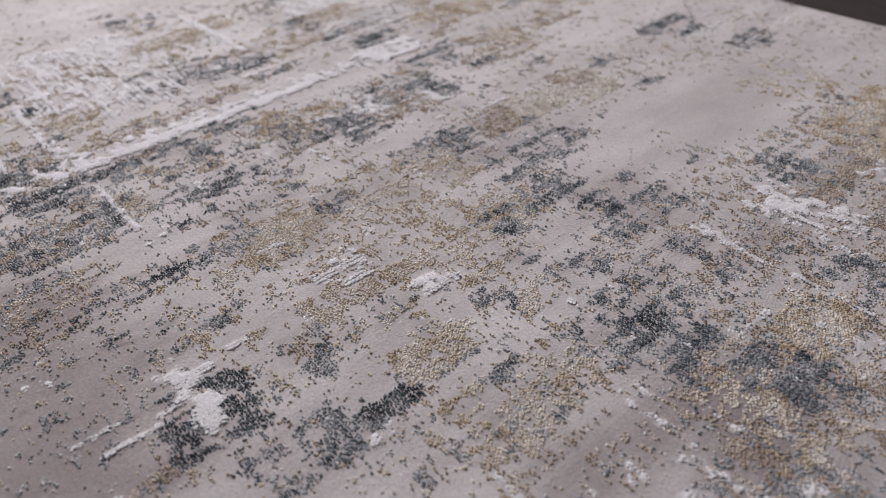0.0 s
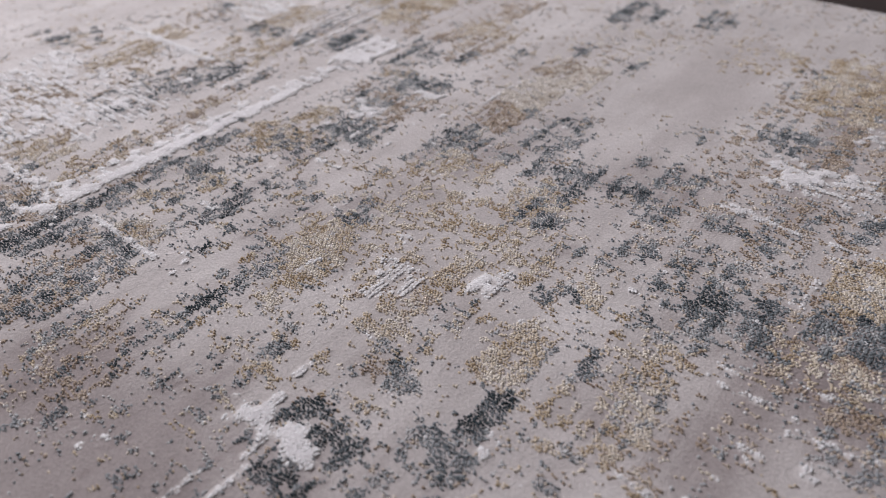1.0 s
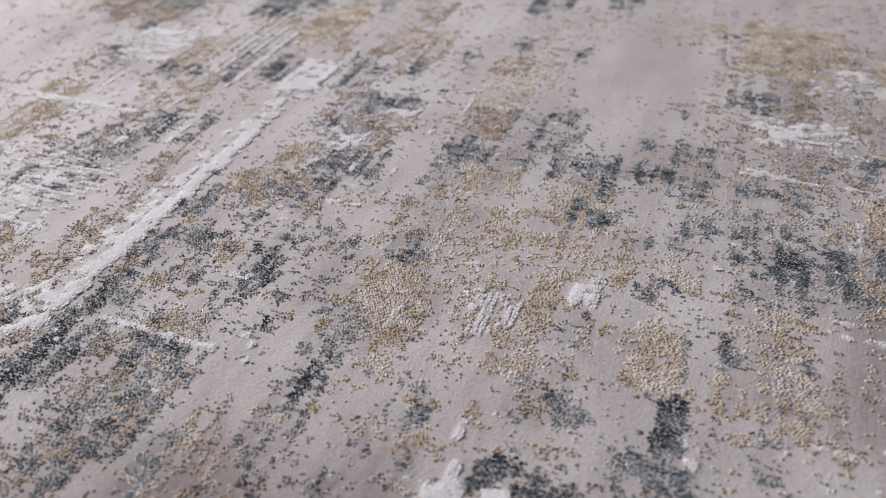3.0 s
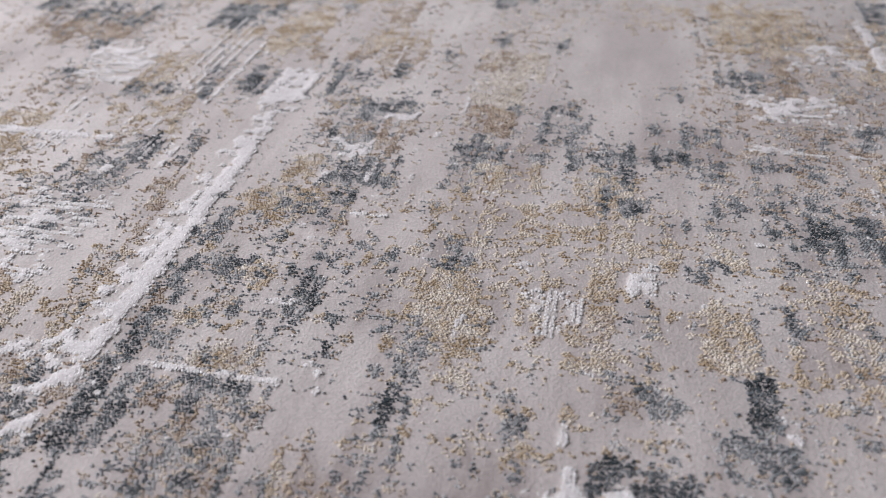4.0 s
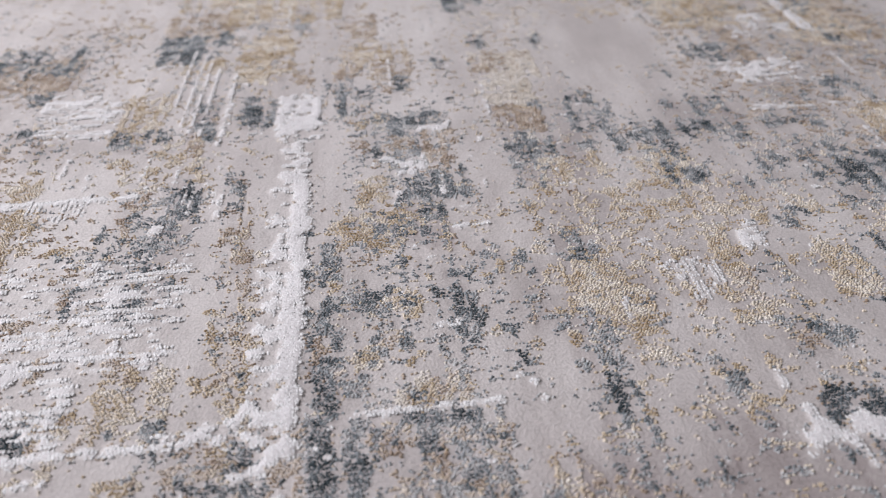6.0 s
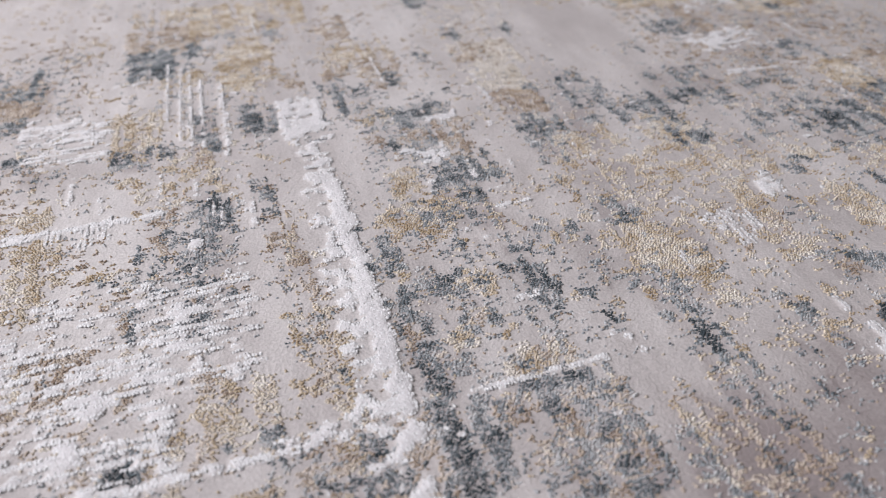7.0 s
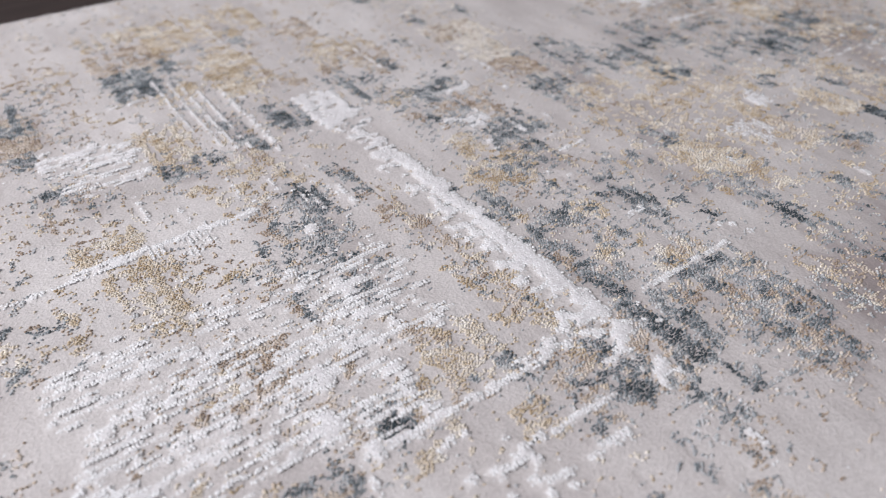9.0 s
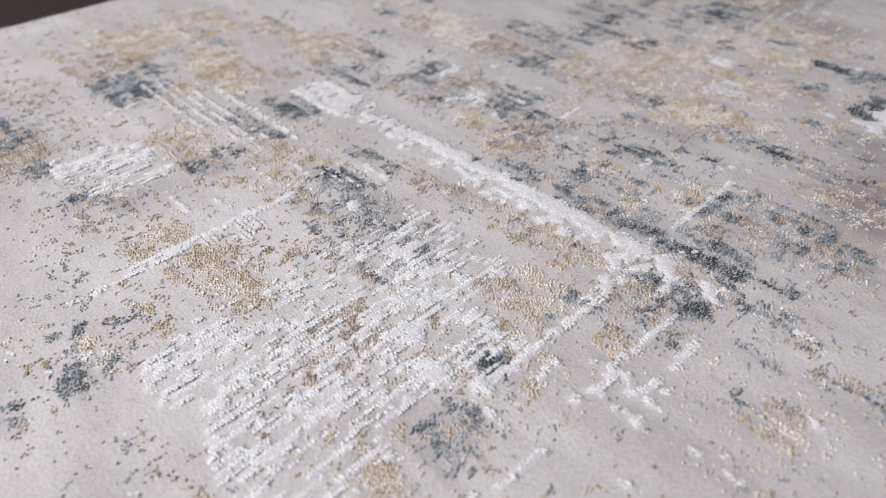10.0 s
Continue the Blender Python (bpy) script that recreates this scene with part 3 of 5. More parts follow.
motif("dark", 0.07, -0.567, -0.554, 0.286, 0.363)
motif("dark", 0.17, -0.476, -0.439, 0.179, 0.199)
motif("dark", 0.15, -0.381, -0.365, 0.191, 0.256)
motif("gold", 0.16, -0.203, -0.195, 0.245, 0.289)
motif("grey", 0.14, -0.198, -0.188, 0.251, 0.292)
motif("dark", 0.18, -0.197, -0.184, 0.214, 0.243)
motif("dark", 0.18, -0.215, -0.208, 0.195, 0.207)
motif("dark", 0.17, -0.259, -0.235, 0.161, 0.183)
motif("dark", 0.10, -0.124, -0.116, 0.255, 0.276)
motif("dark", 0.08, -0.098, -0.090, 0.248, 0.279)
motif("dark", 0.17, -0.213, -0.189, 0.323, 0.333)
motif("dark", 0.16, -0.191, -0.181, 0.177, 0.192)
motif("dark", 0.13, -0.214, -0.204, 0.167, 0.185)
motif("tan", 0.11, -0.391, -0.371, 0.105, 0.158)
motif("dark", 0.07, -0.391, -0.371, 0.105, 0.158)
motif("dark", 0.16, -0.371, -0.355, 0.144, 0.174)
motif("dark", 0.18, -0.377, -0.364, 0.185, 0.211)
motif("dark", 0.14, -0.381, -0.368, 0.210, 0.243)
motif("tan", 0.09, -0.580, -0.560, 0.256, 0.351)
motif("gold", 0.08, -0.580, -0.560, 0.256, 0.351)
motif("dark", 0.06, -0.577, -0.559, 0.295, 0.331)
motif("gold", 0.11, -0.575, -0.557, 0.224, 0.256)
motif("gold", 0.08, -0.576, -0.554, 0.197, 0.224)
motif("dark", 0.05, -0.576, -0.554, 0.197, 0.224)
motif("dark", 0.18, -0.526, -0.513, 0.163, 0.227)
motif("dark", 0.11, -0.444, -0.432, 0.222, 0.268)
motif("dark", 0.15, -0.380, -0.368, 0.181, 0.245)
motif("dark", 0.14, -0.378, -0.362, 0.143, 0.183)
motif("whiteline", 0.70, -0.047, -0.037, 0.615, 0.727)
motif("dark", 0.10, -0.636, -0.620, 0.282, 0.409)
motif("tan", 0.06, -0.636, -0.620, 0.282, 0.409)
motif("gold", 0.10, -0.677, -0.659, 0.455, 0.545)
# plain columns of cut pile
bare(-0.424, -0.384, 0.151, 0.321, 0.15)
bare(-0.407, -0.389, 0.321, 0.452, 0.15)
bare(-0.593, -0.590, 0.217, 0.386, 0.15)
bare(-0.550, -0.539, 0.169, 0.311, 0.12)
bare(-0.484, -0.476, 0.154, 0.185, 0.15)
bare(-0.698, -0.656, 0.383, 0.456, 0.20)
bare(-0.695, -0.691, 0.492, 0.660, 0.20)
bare(-0.301, -0.256, 0.179, 0.204, 0.20)
bare(-0.248, -0.203, 0.185, 0.241, 0.20)
bare(-0.327, -0.218, 0.549, 0.641, 0.20)
bare(-0.281, -0.237, 0.454, 0.529, 0.15)
bare(-0.164, -0.096, 0.396, 0.430, 0.30)
bare(-0.187, -0.156, 0.469, 0.501, 0.30)
bare(-0.336, -0.284, 0.160, 0.186, 0.30)
bare(-0.356, -0.324, 0.174, 0.208, 0.30)
bare(-0.438, -0.412, 0.366, 0.375, 0.25)
bare(-0.580, -0.577, 0.199, 0.258, 0.15)
bare(-0.655, -0.626, 0.158, 0.163, 0.15)
bare(-0.697, -0.684, 0.409, 0.474, 0.20)
bare(-0.819, -0.779, 0.293, 0.317, 0.15)
bare(-0.578, -0.552, 0.134, 0.148, 0.20)
bare(-0.089, -0.044, 0.315, 0.349, 0.20)
bare(-0.138, -0.104, 0.420, 0.437, 0.30)
bare(-0.244, -0.229, 0.192, 0.213, 0.20)
bare(-0.118, -0.099, 0.301, 0.323, 0.30)
bare(-0.579, -0.567, 0.090, 0.131, 0.12)
bare(-0.505, -0.502, 0.064, 0.103, 0.20)
bare(-0.420, -0.401, 0.199, 0.254, 0.20)
bare(-0.284, -0.281, 0.238, 0.272, 0.20)
bare(-0.575, -0.562, 0.091, 0.137, 0.20)
bare(-0.661, -0.634, 0.161, 0.169, 0.20)
bare(-0.419, -0.410, 0.104, 0.150, 0.12)
bare(-0.411, -0.402, 0.168, 0.219, 0.20)
# the marks that stand out
motif("dark", 0.45, -0.848, -0.845, 0.597, 0.674)
motif("dark", 0.35, -0.809, -0.789, 0.604, 0.652)
motif("dark", 0.70, -0.767, -0.760, 0.611, 0.674)
motif("tan", 0.40, -0.910, -0.871, 0.705, 0.742)
motif("tan", 0.40, -0.824, -0.803, 0.554, 0.597)
motif("tan", 0.35, -0.769, -0.766, 0.561, 0.604)
motif("dark", 0.40, -0.784, -0.761, 0.555, 0.585)
motif("dark", 0.50, -0.768, -0.747, 0.491, 0.517)
motif("tan", 0.50, -0.770, -0.766, 0.458, 0.491)
motif("gold", 0.40, -0.741, -0.732, 0.458, 0.487)
motif("dark", 0.35, -0.751, -0.724, 0.467, 0.492)
motif("gold", 0.40, -0.741, -0.738, 0.404, 0.441)
motif("tan", 0.35, -0.751, -0.737, 0.441, 0.458)
motif("dark", 0.75, -0.684, -0.640, 0.625, 0.690)
motif("dark", 0.60, -0.632, -0.624, 0.660, 0.698)
motif("tan", 0.40, -0.689, -0.620, 0.690, 0.756)
motif("gold", 0.45, -0.597, -0.553, 0.619, 0.675)
motif("gold", 0.35, -0.653, -0.589, 0.599, 0.632)
motif("gold", 0.70, -0.685, -0.661, 0.497, 0.539)
motif("gold", 0.40, -0.688, -0.651, 0.528, 0.562)
motif("dark", 0.60, -0.685, -0.640, 0.469, 0.488)
motif("dark", 0.70, -0.681, -0.648, 0.487, 0.498)
motif("dark", 0.50, -0.627, -0.609, 0.479, 0.546)
motif("dark", 0.60, -0.590, -0.581, 0.489, 0.546)
motif("grey", 0.50, -0.567, -0.555, 0.494, 0.535)
motif("dark", 0.50, -0.569, -0.565, 0.509, 0.535)
motif("gold", 0.35, -0.671, -0.655, 0.438, 0.465)
motif("gold", 0.45, -0.652, -0.615, 0.451, 0.479)
motif("tan", 0.35, -0.632, -0.616, 0.465, 0.489)
motif("gold", 0.30, -0.670, -0.622, 0.406, 0.439)
motif("gold", 0.35, -0.620, -0.610, 0.423, 0.456)
motif("dark", 0.75, -0.623, -0.608, 0.374, 0.407)
motif("dark", 0.70, -0.587, -0.575, 0.382, 0.412)
motif("dark", 0.30, -0.660, -0.638, 0.370, 0.407)
motif("tan", 0.35, -0.660, -0.638, 0.370, 0.407)
motif("dark", 0.55, -0.660, -0.652, 0.337, 0.367)
motif("dark", 0.50, -0.642, -0.639, 0.313, 0.338)
motif("dark", 0.35, -0.639, -0.629, 0.338, 0.364)
motif("dark", 0.50, -0.621, -0.605, 0.314, 0.339)
motif("dark", 0.40, -0.607, -0.604, 0.348, 0.371)
motif("white", 0.50, -0.632, -0.626, 0.354, 0.367)
motif("tan", 0.50, -0.583, -0.576, 0.372, 0.386)
motif("tan", 0.60, -0.586, -0.567, 0.339, 0.365)
motif("tan", 0.60, -0.577, -0.563, 0.315, 0.340)
motif("dark", 0.20, -0.577, -0.571, 0.315, 0.365)
motif("white", 0.85, -0.545, -0.526, 0.497, 0.545)
motif("white", 0.30, -0.559, -0.522, 0.471, 0.495)
motif("dark", 0.50, -0.540, -0.526, 0.341, 0.360)
motif("dark", 0.65, -0.522, -0.510, 0.317, 0.341)
motif("gold", 0.50, -0.517, -0.491, 0.341, 0.361)
motif("gold", 0.40, -0.506, -0.447, 0.606, 0.647)
motif("gold", 0.30, -0.585, -0.557, 0.660, 0.698)
motif("tan", 0.35, -0.503, -0.472, 0.661, 0.722)
motif("grey", 0.40, -0.556, -0.540, 0.690, 0.739)
motif("tan", 0.60, -0.553, -0.537, 0.569, 0.594)
motif("dark", 0.70, -0.514, -0.504, 0.500, 0.558)
motif("dark", 0.50, -0.494, -0.482, 0.500, 0.547)
motif("tan", 0.30, -0.480, -0.444, 0.536, 0.607)
motif("dark", 0.70, -0.460, -0.449, 0.537, 0.570)
motif("tan", 0.40, -0.512, -0.490, 0.576, 0.607)
motif("grey", 0.30, -0.498, -0.423, 0.417, 0.497)
motif("dark", 0.50, -0.484, -0.453, 0.463, 0.491)
motif("dark", 0.55, -0.453, -0.423, 0.468, 0.497)
motif("gold", 0.30, -0.505, -0.475, 0.481, 0.501)
motif("white", 0.35, -0.447, -0.421, 0.460, 0.473)
motif("dark", 0.45, -0.487, -0.477, 0.430, 0.446)
motif("tan", 0.45, -0.447, -0.421, 0.419, 0.465)
motif("tan", 0.30, -0.502, -0.452, 0.442, 0.464)
motif("white", 0.55, -0.486, -0.444, 0.410, 0.430)
motif("dark", 0.72, -0.462, -0.415, 0.373, 0.409)
motif("gold", 0.50, -0.499, -0.474, 0.374, 0.403)
motif("dark", 0.40, -0.480, -0.462, 0.388, 0.407)
motif("white", 0.80, -0.438, -0.433, 0.382, 0.400)
motif("white", 0.50, -0.470, -0.464, 0.373, 0.387)
motif("gold", 0.30, -0.488, -0.437, 0.318, 0.369)
motif("dark", 0.25, -0.488, -0.437, 0.318, 0.369)
motif("dark", 0.50, -0.452, -0.437, 0.346, 0.362)
motif("gold", 0.45, -0.507, -0.468, 0.329, 0.365)
motif("dark", 0.40, -0.459, -0.435, 0.331, 0.343)
motif("dark", 0.70, -0.419, -0.412, 0.507, 0.517)
motif("dark", 0.50, -0.424, -0.414, 0.582, 0.601)
motif("white", 0.70, -0.402, -0.396, 0.450, 0.456)
motif("cream", 0.75, -0.386, -0.342, 0.502, 0.549)
motif("cream", 0.40, -0.387, -0.329, 0.549, 0.608)
motif("tan", 0.30, -0.387, -0.356, 0.565, 0.608)
motif("dark", 0.50, -0.382, -0.369, 0.620, 0.647)
motif("dark", 0.40, -0.328, -0.313, 0.621, 0.648)
motif("tan", 0.50, -0.383, -0.344, 0.457, 0.498)
motif("cream", 0.30, -0.383, -0.344, 0.457, 0.498)
motif("cream", 0.70, -0.376, -0.356, 0.440, 0.449)
motif("dark", 0.65, -0.383, -0.363, 0.380, 0.453)
motif("dark", 0.55, -0.363, -0.333, 0.413, 0.445)
motif("dark", 0.50, -0.334, -0.311, 0.421, 0.454)
motif("gold", 0.55, -0.364, -0.314, 0.381, 0.414)
motif("gold", 0.50, -0.377, -0.360, 0.369, 0.377)
motif("dark", 0.35, -0.345, -0.284, 0.453, 0.499)
motif("dark", 0.75, -0.311, -0.288, 0.445, 0.463)
motif("dark", 0.60, -0.318, -0.296, 0.498, 0.513)
motif("gold", 0.45, -0.383, -0.343, 0.345, 0.365)
motif("gold", 0.55, -0.342, -0.311, 0.346, 0.366)
motif("gold", 0.40, -0.382, -0.343, 0.321, 0.334)
motif("gold", 0.30, -0.333, -0.314, 0.326, 0.338)
motif("gold", 0.25, -0.409, -0.394, 0.344, 0.351)
motif("dark", 0.60, -0.390, -0.383, 0.348, 0.360)
motif("gold", 0.35, -0.263, -0.211, 0.676, 0.756)
motif("gold", 0.50, -0.182, -0.089, 0.635, 0.755)
motif("dark", 0.45, -0.188, -0.144, 0.562, 0.597)
motif("white", 0.45, -0.163, -0.089, 0.511, 0.553)
motif("white", 0.30, -0.120, -0.055, 0.610, 0.663)
motif("tan", 0.50, -0.057, 0.032, 0.586, 0.707)
motif("dark", 0.35, -0.045, -0.001, 0.663, 0.707)
motif("dark", 0.60, -0.035, -0.014, 0.581, 0.599)
motif("dark", 0.50, -0.092, -0.059, 0.484, 0.512)
motif("dark", 0.40, -0.232, -0.207, 0.535, 0.562)
motif("dark", 0.45, -0.219, -0.189, 0.460, 0.496)
motif("dark", 0.40, -0.243, -0.230, 0.472, 0.495)
motif("dark", 0.60, -0.297, -0.251, 0.418, 0.451)
motif("dark", 0.85, -0.274, -0.213, 0.437, 0.452)
motif("ink", 0.80, -0.246, -0.224, 0.433, 0.449)
motif("dark", 0.45, -0.209, -0.191, 0.416, 0.448)
motif("dark", 0.60, -0.172, -0.152, 0.432, 0.457)
motif("dark", 0.35, -0.151, -0.122, 0.437, 0.453)
motif("dark", 0.60, -0.175, -0.151, 0.386, 0.418)
motif("dark", 0.50, -0.203, -0.182, 0.378, 0.399)
motif("dark", 0.40, -0.144, -0.116, 0.396, 0.411)
motif("dark", 0.70, -0.159, -0.102, 0.351, 0.391)
motif("ink", 0.60, -0.146, -0.119, 0.361, 0.384)
motif("dark", 0.50, -0.169, -0.118, 0.327, 0.352)
motif("dark", 0.80, -0.256, -0.242, 0.377, 0.391)
motif("gold", 0.45, -0.294, -0.245, 0.379, 0.416)
motif("gold", 0.45, -0.310, -0.246, 0.335, 0.374)
motif("gold", 0.40, -0.254, -0.242, 0.334, 0.349)
motif("dark", 0.50, -0.231, -0.217, 0.355, 0.368)
motif("gold", 0.40, -0.238, -0.225, 0.326, 0.335)
motif("dark", 0.40, -0.209, -0.193, 0.362, 0.375)
motif("dark", 0.50, -0.175, -0.155, 0.363, 0.376)
motif("gold", 0.35, -0.205, -0.186, 0.327, 0.350)
motif("dark", 0.70, -0.210, -0.195, 0.326, 0.331)
motif("gold", 0.60, -0.095, -0.073, 0.434, 0.459)
motif("whiterow", 0.50, -0.651, -0.595, 0.248, 0.315)
motif("dark", 0.50, -0.654, -0.627, 0.294, 0.312)
motif("dark", 0.45, -0.623, -0.606, 0.303, 0.315)
motif("tan", 0.40, -0.675, -0.665, 0.291, 0.313)
motif("dark", 0.40, -0.630, -0.614, 0.272, 0.283)
motif("dark", 0.30, -0.606, -0.596, 0.259, 0.271)
motif("tan", 0.55, -0.634, -0.617, 0.236, 0.254)
motif("tan", 0.40, -0.620, -0.607, 0.228, 0.254)
motif("tan", 0.65, -0.623, -0.599, 0.216, 0.228)
motif("dark", 0.60, -0.605, -0.599, 0.201, 0.213)
motif("dark", 0.40, -0.620, -0.617, 0.197, 0.204)
motif("tan", 0.65, -0.574, -0.564, 0.262, 0.284)
motif("dark", 0.50, -0.591, -0.566, 0.304, 0.316)
motif("tan", 0.45, -0.571, -0.561, 0.289, 0.311)
motif("gold", 0.50, -0.576, -0.569, 0.238, 0.258)
motif("tan", 0.60, -0.568, -0.557, 0.238, 0.260)
motif("tan", 0.60, -0.572, -0.568, 0.217, 0.236)
motif("dark", 0.65, -0.565, -0.558, 0.220, 0.230)
motif("tan", 0.50, -0.565, -0.555, 0.199, 0.214)
motif("dark", 0.35, -0.575, -0.551, 0.197, 0.203)
motif("dark", 0.80, -0.548, -0.542, 0.198, 0.201)
motif("dark", 0.70, -0.522, -0.515, 0.201, 0.231)
motif("ink", 0.80, -0.518, -0.515, 0.203, 0.227)
motif("dark", 0.70, -0.521, -0.514, 0.264, 0.281)
motif("dark", 0.70, -0.512, -0.506, 0.240, 0.260)
motif("tan", 0.55, -0.524, -0.518, 0.231, 0.253)
motif("dark", 0.45, -0.511, -0.476, 0.262, 0.287)
motif("gold", 0.20, -0.511, -0.476, 0.262, 0.287)
motif("gold", 0.40, -0.517, -0.502, 0.286, 0.307)
motif("dark", 0.55, -0.492, -0.471, 0.240, 0.259)
motif("gold", 0.45, -0.500, -0.485, 0.224, 0.237)
motif("dark", 0.25, -0.500, -0.485, 0.224, 0.237)
motif("dark", 0.50, -0.507, -0.493, 0.205, 0.220)
motif("cream", 0.45, -0.478, -0.445, 0.206, 0.220)
motif("tan", 0.60, -0.463, -0.442, 0.206, 0.218)
motif("white", 0.50, -0.599, -0.551, 0.187, 0.198)
motif("dark", 0.85, -0.479, -0.441, 0.187, 0.195)
motif("dark", 0.50, -0.469, -0.440, 0.178, 0.188)
motif("dark", 0.80, -0.517, -0.512, 0.169, 0.187)
motif("ink", 0.90, -0.517, -0.514, 0.169, 0.187)
motif("dark", 0.50, -0.508, -0.499, 0.171, 0.189)
motif("dark", 0.70, -0.511, -0.496, 0.153, 0.168)
motif("tan", 0.75, -0.570, -0.565, 0.169, 0.188)
motif("dark", 0.50, -0.562, -0.558, 0.175, 0.192)
motif("dark", 0.60, -0.596, -0.593, 0.174, 0.184)
motif("dark", 0.70, -0.602, -0.593, 0.188, 0.193)
motif("tan", 0.50, -0.602, -0.598, 0.170, 0.179)
motif("dark", 0.50, -0.547, -0.544, 0.186, 0.193)
motif("ink", 0.80, -0.581, -0.542, 0.164, 0.168)
motif("dark", 0.85, -0.567, -0.558, 0.151, 0.166)
motif("dark", 0.50, -0.552, -0.541, 0.154, 0.165)
motif("dark", 0.70, -0.569, -0.560, 0.145, 0.152)
motif("dark", 0.70, -0.531, -0.518, 0.147, 0.154)
motif("dark", 0.70, -0.514, -0.509, 0.144, 0.150)
motif("tan", 0.40, -0.493, -0.479, 0.169, 0.188)
motif("dark", 0.30, -0.493, -0.479, 0.169, 0.188)
motif("grey", 0.50, -0.466, -0.438, 0.146, 0.171)
motif("tan", 0.35, -0.466, -0.438, 0.146, 0.174)
motif("gold", 0.50, -0.476, -0.462, 0.268, 0.285)
motif("dark", 0.25, -0.476, -0.462, 0.268, 0.285)
motif("dark", 0.40, -0.463, -0.458, 0.287, 0.308)
motif("dark", 0.35, -0.484, -0.467, 0.292, 0.311)
motif("gold", 0.20, -0.484, -0.467, 0.292, 0.311)
motif("dark", 0.85, -0.446, -0.430, 0.292, 0.298)
motif("ink", 0.80, -0.456, -0.440, 0.279, 0.284)
motif("ink", 0.95, -0.442, -0.431, 0.259, 0.276)
motif("dark", 0.60, -0.448, -0.428, 0.278, 0.284)
motif("dark", 0.60, -0.441, -0.426, 0.251, 0.260)
motif("dark", 0.70, -0.444, -0.432, 0.242, 0.260)
motif("dark", 0.80, -0.455, -0.442, 0.240, 0.246)
motif("dark", 0.60, -0.455, -0.441, 0.222, 0.242)
motif("white", 0.80, -0.454, -0.440, 0.253, 0.257)
motif("ink", 0.90, -0.412, -0.408, 0.222, 0.231)
motif("dark", 0.50, -0.413, -0.410, 0.237, 0.243)
motif("dark", 0.12, -0.427, -0.382, 0.243, 0.321)
motif("gold", 0.08, -0.427, -0.382, 0.243, 0.321)
motif("dark", 0.70, -0.397, -0.390, 0.282, 0.290)
motif("gold", 0.35, -0.412, -0.400, 0.289, 0.310)
motif("gold", 0.40, -0.402, -0.397, 0.244, 0.261)
motif("dark", 0.50, -0.396, -0.390, 0.244, 0.248)
motif("gold", 0.90, -0.379, -0.328, 0.245, 0.291)
motif("gold", 0.60, -0.379, -0.321, 0.244, 0.294)
motif("grey", 0.60, -0.346, -0.328, 0.254, 0.272)
motif("dark", 0.25, -0.346, -0.328, 0.254, 0.272)
motif("grey", 0.35, -0.378, -0.362, 0.253, 0.267)
motif("gold", 0.40, -0.388, -0.378, 0.285, 0.295)
motif("dark", 0.70, -0.387, -0.378, 0.240, 0.249)
motif("gold", 0.60, -0.384, -0.369, 0.228, 0.241)
motif("dark", 0.80, -0.378, -0.358, 0.224, 0.233)
motif("dark", 0.55, -0.375, -0.358, 0.206, 0.225)
motif("gold", 0.25, -0.375, -0.358, 0.206, 0.225)
motif("tan", 0.40, -0.379, -0.369, 0.206, 0.214)
motif("dark", 0.80, -0.377, -0.358, 0.186, 0.203)
motif("dark", 0.50, -0.381, -0.376, 0.192, 0.203)
motif("dark", 0.75, -0.377, -0.356, 0.156, 0.174)
motif("dark", 0.60, -0.384, -0.372, 0.153, 0.162)
motif("gold", 0.40, -0.382, -0.356, 0.173, 0.180)
motif("gold", 0.30, -0.344, -0.331, 0.207, 0.226)
motif("gold", 0.30, -0.352, -0.345, 0.214, 0.233)
motif("gold", 0.40, -0.345, -0.329, 0.230, 0.242)
motif("white", 0.90, -0.347, -0.344, 0.255, 0.263)
motif("white", 0.90, -0.346, -0.343, 0.241, 0.250)
motif("white", 0.80, -0.417, -0.413, 0.206, 0.209)
motif("white", 0.80, -0.410, -0.406, 0.208, 0.211)
motif("white", 0.80, -0.406, -0.402, 0.196, 0.199)
motif("white", 0.80, -0.396, -0.391, 0.197, 0.200)
motif("dark", 0.80, -0.429, -0.426, 0.190, 0.197)
motif("dark", 0.45, -0.428, -0.425, 0.171, 0.184)
motif("dark", 0.70, -0.328, -0.322, 0.190, 0.198)
motif("dark", 0.70, -0.328, -0.321, 0.166, 0.174)
motif("gold", 0.40, -0.343, -0.332, 0.178, 0.183)
motif("grey", 0.75, -0.360, -0.347, 0.296, 0.314)
motif("gold", 0.35, -0.375, -0.354, 0.295, 0.317)
motif("gold", 0.40, -0.341, -0.326, 0.301, 0.323)
motif("gold", 0.08, -0.356, -0.241, 0.174, 0.249)
motif("dark", 0.04, -0.356, -0.241, 0.174, 0.249)
motif("whiteweave", 0.80, -0.301, -0.280, 0.259, 0.293)
motif("white", 0.60, -0.323, -0.306, 0.303, 0.313)
motif("white", 0.50, -0.314, -0.302, 0.273, 0.288)
motif("gold", 0.30, -0.327, -0.307, 0.273, 0.302)
motif("gold", 0.40, -0.316, -0.298, 0.256, 0.269)
motif("gold", 0.40, -0.284, -0.256, 0.279, 0.325)
motif("gold", 0.40, -0.305, -0.275, 0.292, 0.314)
motif("gold", 0.50, -0.289, -0.277, 0.251, 0.265)
motif("gold", 0.55, -0.288, -0.275, 0.232, 0.246)
motif("gold", 0.40, -0.279, -0.256, 0.265, 0.289)
motif("white", 0.70, -0.254, -0.239, 0.298, 0.320)
motif("dark", 0.50, -0.258, -0.243, 0.274, 0.285)
